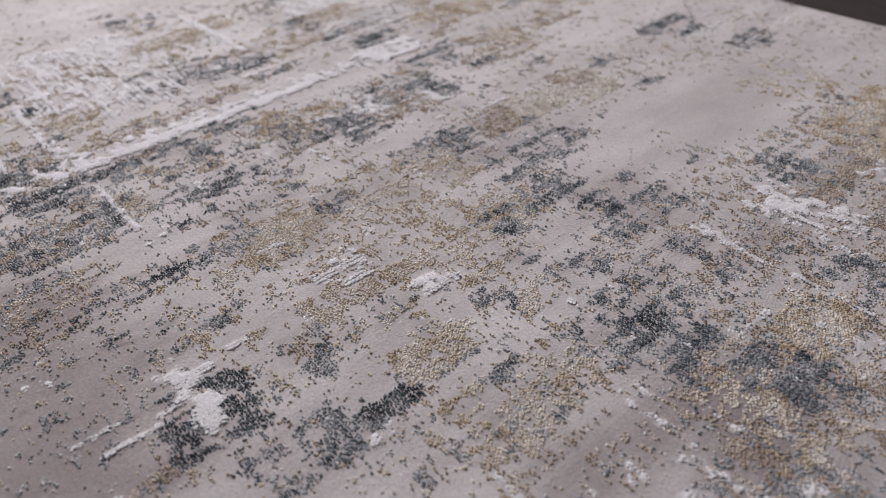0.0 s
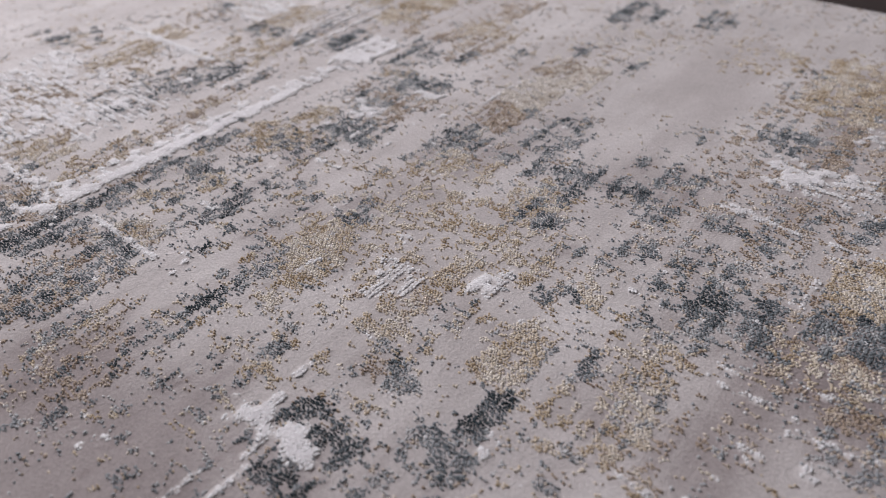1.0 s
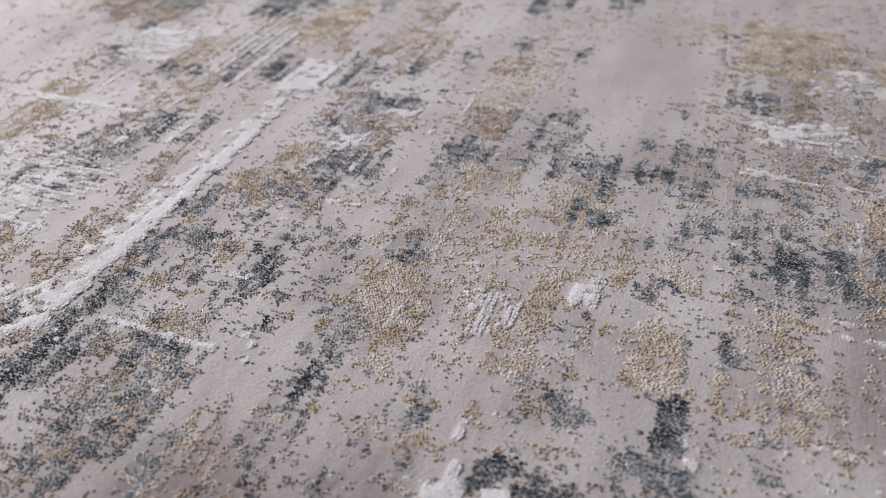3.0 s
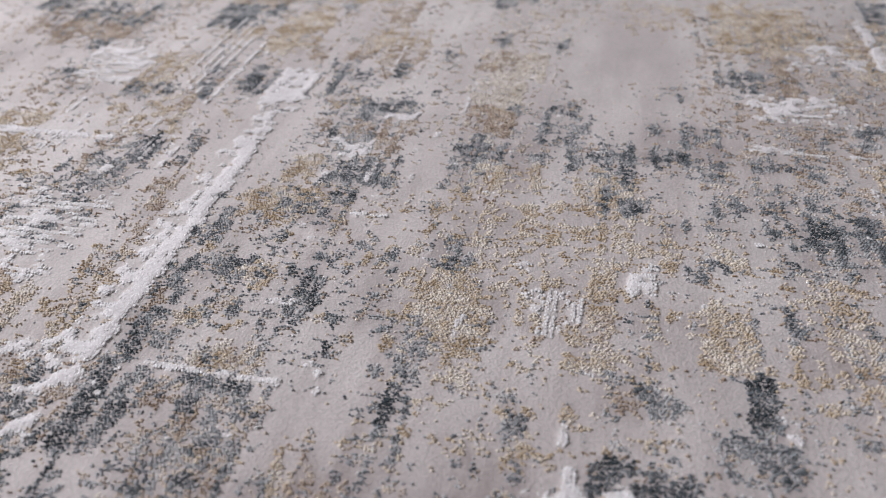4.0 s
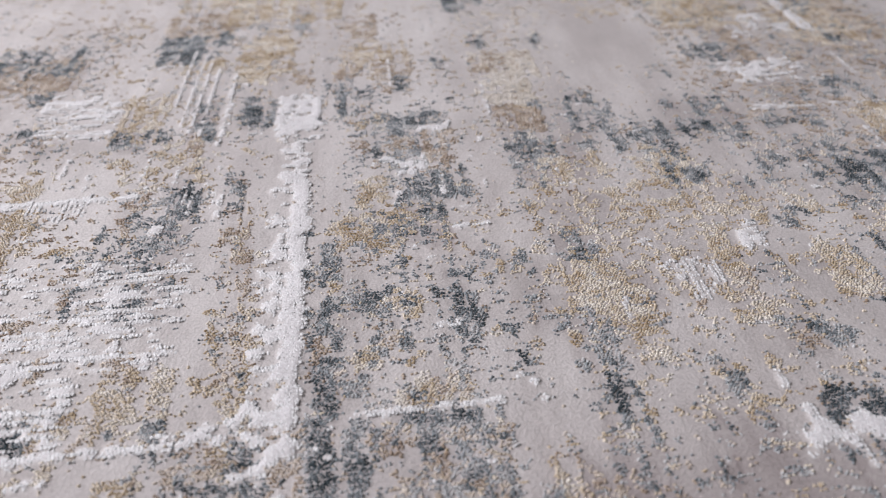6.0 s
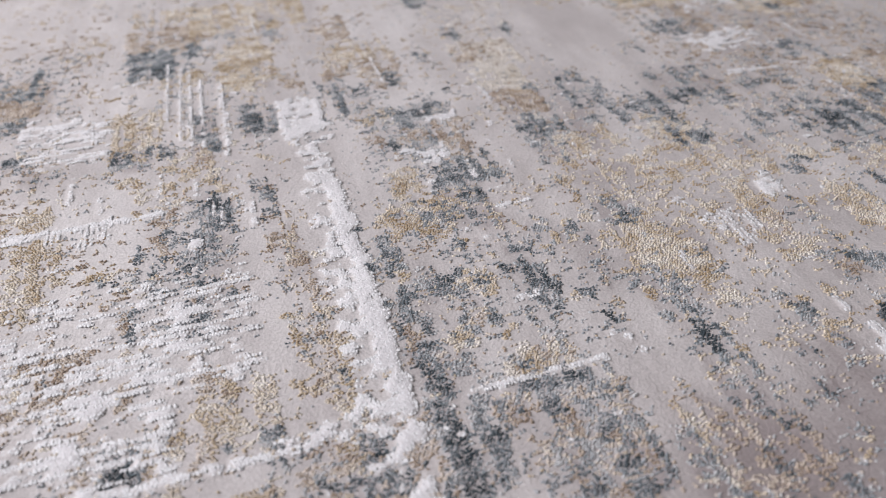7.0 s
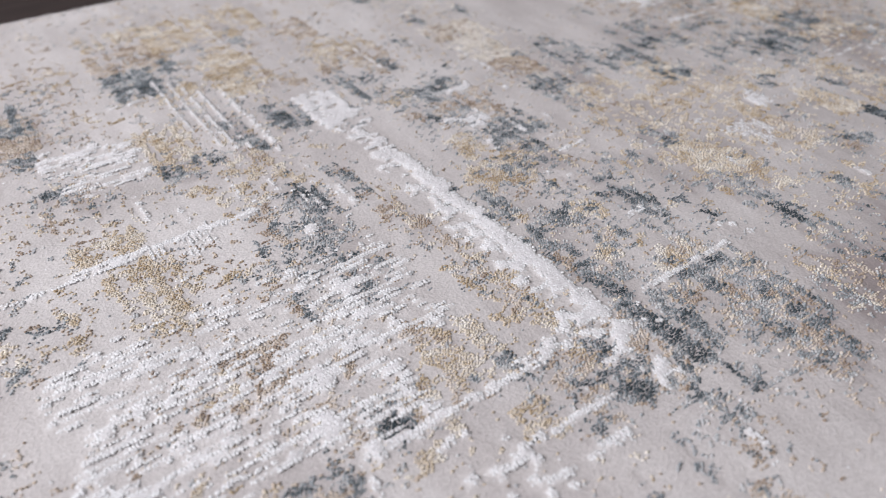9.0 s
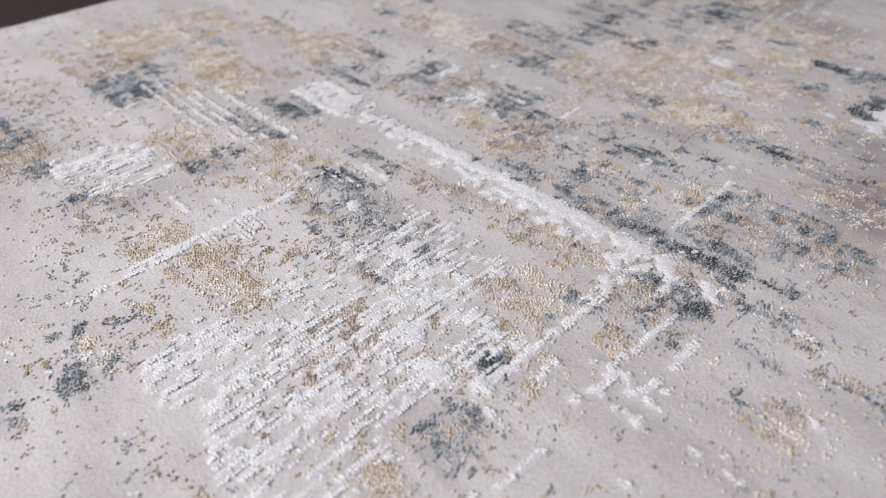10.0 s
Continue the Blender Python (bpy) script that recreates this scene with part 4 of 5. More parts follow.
motif("gold", 0.40, -0.257, -0.242, 0.284, 0.294)
motif("gold", 0.45, -0.275, -0.259, 0.232, 0.249)
motif("gold", 0.50, -0.258, -0.237, 0.243, 0.251)
motif("dark", 0.40, -0.259, -0.247, 0.225, 0.237)
motif("tan", 0.35, -0.262, -0.243, 0.210, 0.229)
motif("dark", 0.40, -0.251, -0.231, 0.211, 0.224)
motif("gold", 0.50, -0.256, -0.242, 0.193, 0.199)
motif("gold", 0.50, -0.286, -0.279, 0.202, 0.210)
motif("gold", 0.30, -0.225, -0.212, 0.274, 0.290)
motif("gold", 0.50, -0.210, -0.197, 0.276, 0.293)
motif("gold", 0.35, -0.236, -0.217, 0.280, 0.290)
motif("gold", 0.65, -0.198, -0.190, 0.242, 0.296)
motif("grey", 0.40, -0.192, -0.187, 0.251, 0.287)
motif("dark", 0.85, -0.198, -0.185, 0.210, 0.244)
motif("ink", 0.50, -0.198, -0.185, 0.210, 0.244)
motif("white", 0.80, -0.183, -0.180, 0.214, 0.224)
motif("ink", 0.80, -0.216, -0.210, 0.190, 0.208)
motif("dark", 0.75, -0.172, -0.154, 0.275, 0.297)
motif("ink", 0.70, -0.266, -0.234, 0.163, 0.180)
motif("dark", 0.80, -0.271, -0.231, 0.163, 0.182)
motif("dark", 0.60, -0.237, -0.222, 0.169, 0.178)
motif("dark", 0.50, -0.217, -0.207, 0.165, 0.183)
motif("dark", 0.80, -0.307, -0.300, 0.191, 0.200)
motif("dark", 0.80, -0.310, -0.302, 0.199, 0.204)
motif("white", 0.80, -0.286, -0.267, 0.153, 0.162)
motif("white", 0.85, -0.264, -0.239, 0.154, 0.164)
motif("whiteline", 0.80, -0.282, -0.279, 0.162, 0.177)
motif("whiteline", 0.80, -0.279, -0.276, 0.163, 0.177)
motif("white", 0.70, -0.263, -0.256, 0.166, 0.174)
motif("gold", 0.50, -0.162, -0.133, 0.302, 0.324)
motif("gold", 0.50, -0.173, -0.154, 0.244, 0.269)
motif("whiteline", 0.80, -0.435, -0.410, 0.340, 0.343)
motif("whiteline", 0.70, -0.433, -0.419, 0.361, 0.364)
motif("whiteline", 0.95, -0.504, -0.459, 0.195, 0.198)
motif("whiteline", 0.95, -0.459, -0.425, 0.196, 0.199)
motif("whiteline", 0.70, -0.171, -0.069, 0.465, 0.468)
motif("whiteline", 0.70, -0.180, -0.167, 0.352, 0.355)
motif("whiteline", 0.80, -0.388, -0.385, 0.483, 0.532)
motif("whiteline", 0.70, -0.466, -0.463, 0.548, 0.607)
motif("whiteline", 0.80, -0.565, -0.562, 0.683, 0.756)
motif("whiteline", 0.70, -0.040, -0.037, 0.611, 0.739)
motif("whiteline", 0.70, -0.050, -0.047, 0.522, 0.564)
motif("whiteline", 0.70, -0.613, -0.610, 0.378, 0.407)
motif("whiteline", 0.80, -0.593, -0.590, 0.368, 0.400)
motif("whiteline", 0.60, -0.406, -0.403, 0.383, 0.412)
motif("whiteline", 0.70, -0.285, -0.282, 0.188, 0.201)
motif("ink", 0.75, -0.144, -0.127, 0.354, 0.378)
motif("dark", 0.75, -0.146, -0.126, 0.349, 0.382)
motif("dark", 0.70, -0.166, -0.147, 0.328, 0.348)
motif("dark", 0.45, -0.152, -0.148, 0.387, 0.419)
motif("dark", 0.70, -0.122, -0.101, 0.384, 0.392)
motif("dark", 0.60, -0.090, -0.041, 0.381, 0.401)
motif("grey", 0.40, -0.090, -0.041, 0.381, 0.401)
motif("ink", 0.50, -0.080, -0.058, 0.392, 0.396)
motif("gold", 0.50, -0.093, -0.057, 0.409, 0.454)
motif("gold", 0.50, -0.097, -0.049, 0.343, 0.371)
motif("gold", 0.50, -0.162, -0.127, 0.261, 0.307)
motif("dark", 0.30, -0.162, -0.127, 0.261, 0.307)
motif("dark", 0.70, -0.171, -0.161, 0.277, 0.296)
motif("gold", 0.50, -0.152, -0.138, 0.247, 0.264)
motif("gold", 0.50, -0.169, -0.137, 0.302, 0.328)
motif("whiteweave", 0.60, -0.125, -0.077, 0.514, 0.517)
motif("white", 0.25, -0.163, -0.126, 0.513, 0.536)
motif("tan", 0.50, -0.134, -0.117, 0.548, 0.646)
motif("gold", 0.45, -0.255, -0.193, 0.703, 0.741)
motif("dark", 0.40, -0.304, -0.281, 0.769, 0.798)
motif("dark", 0.45, -0.383, -0.353, 0.739, 0.785)
motif("dark", 0.35, -0.179, -0.155, 0.558, 0.591)
motif("dark", 0.60, -0.212, -0.198, 0.461, 0.479)
motif("dark", 0.60, -0.168, -0.151, 0.442, 0.462)
motif("gold", 0.40, -0.036, -0.022, 0.321, 0.342)
motif("white", 0.30, -0.036, -0.022, 0.321, 0.342)
motif("white", 0.80, -0.064, -0.061, 0.290, 0.302)
motif("white", 0.80, -0.075, -0.072, 0.306, 0.311)
motif("dark", 0.75, -0.275, -0.266, 0.140, 0.154)
motif("ink", 0.85, -0.258, -0.227, 0.138, 0.154)
motif("dark", 0.85, -0.260, -0.226, 0.160, 0.182)
motif("whiteweave", 0.65, -0.261, -0.240, 0.158, 0.163)
motif("whiteweave", 0.60, -0.291, -0.274, 0.150, 0.166)
motif("dark", 0.70, -0.215, -0.208, 0.171, 0.182)
motif("dark", 0.75, -0.190, -0.185, 0.180, 0.194)
motif("dark", 0.75, -0.194, -0.190, 0.214, 0.246)
motif("dark", 0.70, -0.213, -0.210, 0.195, 0.207)
motif("gold", 0.40, -0.283, -0.277, 0.201, 0.212)
motif("gold", 0.35, -0.252, -0.241, 0.211, 0.250)
motif("dark", 0.25, -0.252, -0.241, 0.211, 0.250)
motif("gold", 0.40, -0.254, -0.237, 0.262, 0.291)
motif("dark", 0.20, -0.254, -0.237, 0.262, 0.291)
motif("white", 0.70, -0.180, -0.177, 0.213, 0.226)
motif("tan", 0.60, -0.237, -0.225, 0.127, 0.140)
motif("whiteline", 0.75, -0.120, -0.073, 0.317, 0.320)
motif("whiteline", 0.75, -0.118, -0.102, 0.328, 0.331)
motif("whiteline", 0.75, -0.084, -0.065, 0.340, 0.343)
motif("whiteline", 0.75, -0.097, -0.078, 0.286, 0.289)
motif("whiteline", 0.75, -0.066, -0.046, 0.313, 0.316)
motif("whiteline", 0.75, -0.129, -0.108, 0.238, 0.241)
motif("whiteline", 0.80, -0.171, -0.139, 0.469, 0.472)
motif("whiteline", 0.85, -0.098, -0.095, 0.398, 0.427)
motif("whiteline", 0.80, -0.261, -0.258, 0.121, 0.139)
motif("whiteline", 0.80, -0.267, -0.264, 0.136, 0.154)
motif("whiteline", 0.70, -0.281, -0.278, 0.157, 0.176)
motif("whiteline", 0.60, -0.284, -0.281, 0.190, 0.198)
motif("whiteline", 0.50, -0.349, -0.346, 0.749, 0.826)
motif("whiteline", 0.50, -0.303, -0.300, 0.767, 0.869)
motif("gold", 0.30, -0.248, -0.227, 0.329, 0.370)
motif("dark", 0.60, -0.691, -0.652, 0.658, 0.669)
motif("dark", 0.70, -0.641, -0.617, 0.672, 0.683)
motif("dark", 0.40, -0.677, -0.658, 0.770, 0.777)
motif("gold", 0.30, -0.733, -0.686, 0.720, 0.729)
motif("gold", 0.40, -0.604, -0.561, 0.576, 0.664)
motif("gold", 0.35, -0.504, -0.474, 0.601, 0.638)
motif("gold", 0.30, -0.685, -0.624, 0.760, 0.800)
motif("dark", 0.60, -0.521, -0.499, 0.537, 0.565)
motif("dark", 0.50, -0.593, -0.572, 0.494, 0.526)
motif("white", 0.90, -0.558, -0.532, 0.485, 0.546)
motif("dark", 0.60, -0.772, -0.750, 0.636, 0.639)
motif("dark", 0.50, -0.772, -0.756, 0.566, 0.569)
motif("gold", 0.55, -0.690, -0.653, 0.485, 0.540)
motif("dark", 0.65, -0.687, -0.647, 0.476, 0.498)
motif("gold", 0.50, -0.643, -0.622, 0.437, 0.467)
motif("whiterow", 0.75, -0.760, -0.704, 0.521, 0.569)
motif("whiterow", 0.50, -0.756, -0.713, 0.496, 0.511)
motif("dark", 0.50, -0.775, -0.742, 0.494, 0.507)
motif("dark", 0.70, -0.635, -0.611, 0.409, 0.413)
motif("gold", 0.35, -0.684, -0.651, 0.432, 0.463)
motif("whiteweave", 0.85, -0.724, -0.683, 0.384, 0.404)
motif("whiteline", 0.70, -0.807, -0.726, 0.396, 0.399)
motif("whiteline", 0.90, -0.679, -0.648, 0.403, 0.406)
motif("whiteline", 0.50, -0.648, -0.593, 0.412, 0.415)
motif("whiteline", 0.60, -0.709, -0.659, 0.617, 0.620)
motif("whiteline", 0.85, -0.650, -0.647, 0.535, 0.652)
motif("whiteline", 0.85, -0.639, -0.636, 0.498, 0.639)
motif("whiteline", 0.85, -0.631, -0.628, 0.487, 0.631)
motif("whiteline", 0.85, -0.622, -0.619, 0.484, 0.608)
motif("whiteline", 0.85, -0.605, -0.602, 0.467, 0.597)
motif("whiteline", 0.80, -0.602, -0.599, 0.481, 0.534)
motif("whiteline", 0.70, -0.629, -0.626, 0.411, 0.440)
motif("whiteline", 0.70, -0.654, -0.651, 0.423, 0.453)
motif("whiteline", 0.80, -0.598, -0.595, 0.380, 0.407)
motif("whiteline", 0.70, -0.618, -0.615, 0.389, 0.405)
motif("whiteline", 0.80, -0.714, -0.711, 0.435, 0.471)
motif("whiteline", 0.80, -0.693, -0.690, 0.416, 0.439)
motif("gold", 0.70, -0.747, -0.720, 0.371, 0.386)
motif("gold", 0.50, -0.747, -0.719, 0.330, 0.347)
motif("gold", 0.20, -0.695, -0.665, 0.324, 0.353)
motif("dark", 0.12, -0.695, -0.665, 0.324, 0.353)
motif("dark", 0.50, -0.800, -0.782, 0.364, 0.367)
motif("gold", 0.50, -0.786, -0.772, 0.363, 0.374)
motif("dark", 0.60, -0.826, -0.805, 0.368, 0.375)
motif("gold", 0.40, -0.817, -0.797, 0.353, 0.356)
motif("dark", 0.70, -0.814, -0.796, 0.330, 0.334)
motif("gold", 0.35, -0.807, -0.770, 0.337, 0.349)
motif("ink", 0.70, -0.835, -0.817, 0.332, 0.347)
motif("dark", 0.70, -0.835, -0.817, 0.330, 0.347)
motif("dark", 0.60, -0.801, -0.789, 0.415, 0.418)
motif("dark", 0.35, -0.833, -0.819, 0.300, 0.303)
motif("dark", 0.40, -0.826, -0.818, 0.277, 0.280)
motif("whiterow", 0.50, -0.799, -0.644, 0.231, 0.285)
motif("whiterow", 0.45, -0.735, -0.667, 0.240, 0.286)
motif("whiterow", 0.55, -0.655, -0.642, 0.253, 0.302)
motif("gold", 0.60, -0.736, -0.721, 0.260, 0.263)
motif("tan", 0.30, -0.770, -0.685, 0.246, 0.288)
motif("dark", 0.40, -0.647, -0.602, 0.305, 0.328)
motif("tan", 0.30, -0.647, -0.602, 0.305, 0.328)
motif("dark", 0.60, -0.643, -0.626, 0.305, 0.312)
motif("gold", 0.55, -0.581, -0.556, 0.199, 0.281)
motif("dark", 0.15, -0.581, -0.556, 0.199, 0.281)
motif("gold", 0.50, -0.628, -0.592, 0.194, 0.241)
motif("dark", 0.70, -0.601, -0.593, 0.195, 0.206)
motif("whiteline", 0.95, -0.683, -0.572, 0.187, 0.192)
motif("whiteline", 0.85, -0.691, -0.688, 0.164, 0.188)
motif("dark", 0.40, -0.602, -0.598, 0.172, 0.185)
motif("gold", 0.50, -0.670, -0.640, 0.174, 0.186)
motif("gold", 0.35, -0.625, -0.597, 0.151, 0.175)
motif("dark", 0.70, -0.672, -0.661, 0.194, 0.205)
motif("dark", 0.50, -0.623, -0.617, 0.194, 0.203)
motif("gold", 0.60, -0.575, -0.556, 0.169, 0.190)
motif("dark", 0.60, -0.560, -0.547, 0.173, 0.183)
motif("dark", 0.75, -0.571, -0.553, 0.145, 0.159)
motif("white", 0.55, -0.646, -0.614, 0.130, 0.149)
motif("whiteline", 0.90, -0.609, -0.568, 0.151, 0.154)
motif("whiteline", 0.60, -0.637, -0.610, 0.152, 0.155)
motif("whiteline", 0.80, -0.607, -0.578, 0.130, 0.136)
motif("white", 0.80, -0.657, -0.650, 0.150, 0.154)
motif("dark", 0.60, -0.601, -0.586, 0.138, 0.145)
motif("white", 0.90, -0.546, -0.532, 0.147, 0.161)
motif("dark", 0.50, -0.723, -0.690, 0.166, 0.193)
motif("tan", 0.40, -0.723, -0.690, 0.166, 0.193)
motif("whiteline", 0.70, -0.658, -0.639, 0.174, 0.177)
motif("whiteline", 0.90, -0.768, -0.650, 0.401, 0.406)
motif("dark", 0.75, -0.372, -0.366, 0.182, 0.216)
motif("dark", 0.40, -0.447, -0.441, 0.222, 0.282)
motif("dark", 0.80, -0.465, -0.438, 0.179, 0.197)
motif("dark", 0.75, -0.517, -0.513, 0.143, 0.196)
motif("ink", 0.70, -0.521, -0.514, 0.174, 0.194)
motif("dark", 0.65, -0.510, -0.506, 0.141, 0.162)
motif("dark", 0.60, -0.512, -0.505, 0.114, 0.137)
motif("dark", 0.60, -0.530, -0.526, 0.137, 0.153)
motif("dark", 0.30, -0.461, -0.458, 0.123, 0.175)
motif("tan", 0.30, -0.461, -0.458, 0.123, 0.175)
motif("tan", 0.40, -0.463, -0.460, 0.098, 0.150)
motif("dark", 0.30, -0.463, -0.460, 0.098, 0.150)
motif("dark", 0.60, -0.445, -0.442, 0.102, 0.120)
motif("gold", 0.50, -0.412, -0.406, 0.108, 0.157)
motif("dark", 0.60, -0.383, -0.374, 0.132, 0.165)
motif("dark", 0.60, -0.569, -0.562, 0.095, 0.119)
motif("tan", 0.30, -0.546, -0.534, 0.089, 0.148)
motif("dark", 0.33, -0.546, -0.534, 0.089, 0.148)
motif("dark", 0.70, -0.571, -0.563, 0.142, 0.159)
motif("ink", 0.40, -0.571, -0.563, 0.142, 0.159)
motif("dark", 0.45, -0.531, -0.524, 0.109, 0.125)
motif("dark", 0.55, -0.597, -0.594, 0.101, 0.115)
motif("dark", 0.50, -0.597, -0.590, 0.095, 0.100)
motif("dark", 0.50, -0.565, -0.562, 0.072, 0.087)
motif("dark", 0.35, -0.549, -0.546, 0.044, 0.071)
motif("tan", 0.30, -0.549, -0.546, 0.044, 0.071)
motif("dark", 0.60, -0.566, -0.550, 0.042, 0.051)
motif("tan", 0.60, -0.609, -0.587, 0.073, 0.091)
motif("whiteline", 0.80, -0.537, -0.534, 0.087, 0.102)
motif("cream", 0.50, -0.480, -0.443, 0.196, 0.208)
motif("gold", 0.35, -0.480, -0.443, 0.196, 0.208)
motif("ink", 0.70, -0.522, -0.510, 0.140, 0.187)
motif("dark", 0.65, -0.519, -0.507, 0.193, 0.235)
motif("dark", 0.80, -0.471, -0.441, 0.181, 0.193)
motif("tan", 0.65, -0.565, -0.558, 0.153, 0.184)
motif("tan", 0.55, -0.574, -0.571, 0.195, 0.234)
motif("tan", 0.75, -0.569, -0.560, 0.234, 0.280)
motif("tan", 0.65, -0.567, -0.564, 0.280, 0.313)
motif("gold", 0.50, -0.575, -0.567, 0.318, 0.371)
motif("dark", 0.55, -0.534, -0.508, 0.294, 0.320)
motif("dark", 0.45, -0.537, -0.504, 0.251, 0.281)
motif("ink", 0.80, -0.444, -0.434, 0.259, 0.276)
motif("dark", 0.55, -0.449, -0.443, 0.218, 0.258)
motif("gold", 0.55, -0.467, -0.445, 0.198, 0.219)
motif("gold", 0.45, -0.484, -0.459, 0.264, 0.278)
motif("dark", 0.50, -0.469, -0.428, 0.371, 0.384)
motif("gold", 0.50, -0.478, -0.459, 0.338, 0.357)
motif("dark", 0.45, -0.654, -0.629, 0.284, 0.332)
motif("dark", 0.45, -0.658, -0.645, 0.320, 0.359)
motif("dark", 0.65, -0.627, -0.617, 0.379, 0.417)
motif("dark", 0.55, -0.592, -0.574, 0.393, 0.420)
motif("dark", 0.50, -0.593, -0.578, 0.490, 0.516)
motif("dark", 0.45, -0.680, -0.659, 0.476, 0.498)
motif("gold", 0.50, -0.680, -0.670, 0.498, 0.545)
motif("tan", 0.45, -0.661, -0.651, 0.189, 0.213)
motif("tan", 0.45, -0.629, -0.614, 0.204, 0.245)
motif("tan", 0.45, -0.397, -0.359, 0.107, 0.143)
motif("dark", 0.20, -0.397, -0.359, 0.107, 0.143)
motif("dark", 0.60, -0.374, -0.362, 0.149, 0.177)
motif("ink", 0.60, -0.372, -0.367, 0.187, 0.199)
motif("dark", 0.65, -0.363, -0.359, 0.129, 0.141)
motif("dark", 0.60, -0.330, -0.326, 0.140, 0.151)
motif("gold", 0.35, -0.337, -0.325, 0.174, 0.185)
motif("tan", 0.45, -0.463, -0.429, 0.118, 0.157)
motif("dark", 0.30, -0.463, -0.429, 0.118, 0.157)
motif("dark", 0.50, -0.368, -0.355, 0.090, 0.103)
motif("dark", 0.50, -0.321, -0.316, 0.108, 0.118)
motif("dark", 0.60, -0.298, -0.294, 0.098, 0.107)
motif("ink", 0.70, -0.312, -0.309, 0.077, 0.082)
motif("ink", 0.70, -0.316, -0.313, 0.090, 0.094)
motif("whiteline", 0.80, -0.277, -0.274, 0.101, 0.125)
motif("whiteline", 0.80, -0.262, -0.259, 0.109, 0.136)
motif("dark", 0.50, -0.276, -0.273, 0.111, 0.138)
motif("dark", 0.60, -0.566, -0.561, 0.142, 0.156)
motif("gold", 0.60, -0.612, -0.597, 0.069, 0.097)
motif("dark", 0.55, -0.601, -0.598, 0.093, 0.109)
motif("dark", 0.50, -0.572, -0.565, 0.089, 0.107)
motif("gold", 0.50, -0.762, -0.740, 0.175, 0.200)
motif("dark", 0.50, -0.731, -0.708, 0.164, 0.190)
motif("whiteline", 0.80, -0.691, -0.688, 0.165, 0.187)
motif("whiteline", 0.80, -0.641, -0.638, 0.075, 0.101)
motif("whiteline", 0.70, -0.676, -0.673, 0.100, 0.117)
motif("whiteline", 0.85, -0.721, -0.686, 0.145, 0.148)
motif("white", 0.50, -0.633, -0.627, 0.120, 0.156)
motif("white", 0.60, -0.588, -0.585, 0.061, 0.073)
motif("tan", 0.30, -0.474, -0.452, 0.087, 0.155)
motif("dark", 0.25, -0.474, -0.452, 0.087, 0.155)
motif("dark", 0.25, -0.379, -0.372, 0.134, 0.182)
motif("dark", 0.30, -0.558, -0.554, 0.049, 0.088)
motif("tan", 0.25, -0.558, -0.554, 0.049, 0.088)
motif("ink", 0.60, -0.334, -0.331, 0.136, 0.148)
motif("dark", 0.55, -0.374, -0.364, 0.133, 0.177)
motif("tan", 0.45, -0.390, -0.367, 0.121, 0.144)
motif("dark", 0.15, -0.305, -0.293, 0.151, 0.234)
motif("gold", 0.12, -0.305, -0.293, 0.151, 0.234)
motif("dark", 0.40, -0.151, -0.122, 0.334, 0.392)
motif("gold", 0.40, -0.274, -0.250, 0.319, 0.395)
motif("dark", 0.40, -0.284, -0.249, 0.377, 0.459)
motif("dark", 0.40, -0.374, -0.354, 0.395, 0.438)
motif("gold", 0.55, -0.749, -0.712, 0.320, 0.396)
motif("dark", 0.45, -0.666, -0.605, 0.286, 0.369)
motif("gold", 0.40, -0.626, -0.593, 0.202, 0.237)
motif("dark", 0.55, -0.677, -0.656, 0.191, 0.211)
motif("dark", 0.50, -0.606, -0.592, 0.192, 0.210)
motif("gold", 0.50, -0.569, -0.554, 0.204, 0.239)
motif("dark", 0.30, -0.421, -0.408, 0.113, 0.148)
motif("tan", 0.30, -0.468, -0.436, 0.122, 0.184)
motif("dark", 0.30, -0.468, -0.436, 0.122, 0.184)
motif("dark", 0.65, -0.379, -0.363, 0.151, 0.188)
motif("tan", 0.55, -0.395, -0.374, 0.108, 0.154)
motif("dark", 0.35, -0.391, -0.387, 0.091, 0.109)
motif("tan", 0.50, -0.456, -0.440, 0.109, 0.136)
motif("tan", 0.50, -0.392, -0.382, 0.074, 0.085)
motif("dark", 0.55, -0.367, -0.362, 0.091, 0.099)
motif("dark", 0.50, -0.337, -0.328, 0.139, 0.150)
motif("tan", 0.30, -0.392, -0.363, 0.091, 0.135)
motif("tan", 0.30, -0.590, -0.524, 0.141, 0.193)
motif("dark", 0.20, -0.590, -0.524, 0.141, 0.193)
motif("dark", 0.30, -0.222, -0.180, 0.157, 0.207)
motif("dark", 0.50, -0.429, -0.425, 0.173, 0.192)
motif("dark", 0.75, -0.466, -0.441, 0.175, 0.195)
motif("dark", 0.40, -0.470, -0.429, 0.125, 0.183)
motif("tan", 0.25, -0.470, -0.429, 0.125, 0.183)
motif("tan", 0.40, -0.470, -0.442, 0.096, 0.143)
motif("dark", 0.30, -0.470, -0.442, 0.096, 0.143)
motif("dark", 0.55, -0.511, -0.494, 0.142, 0.166)
motif("dark", 0.50, -0.512, -0.504, 0.122, 0.137)
motif("dark", 0.40, -0.384, -0.369, 0.211, 0.240)
motif("dark", 0.80, -0.373, -0.362, 0.183, 0.208)
motif("dark", 0.60, -0.374, -0.364, 0.144, 0.174)
motif("tan", 0.40, -0.380, -0.371, 0.164, 0.185)
motif("tan", 0.40, -0.399, -0.376, 0.117, 0.158)
motif("ink", 0.70, -0.367, -0.362, 0.131, 0.141)
motif("ink", 0.70, -0.337, -0.326, 0.140, 0.149)
motif("ink", 0.60, -0.332, -0.329, 0.165, 0.175)
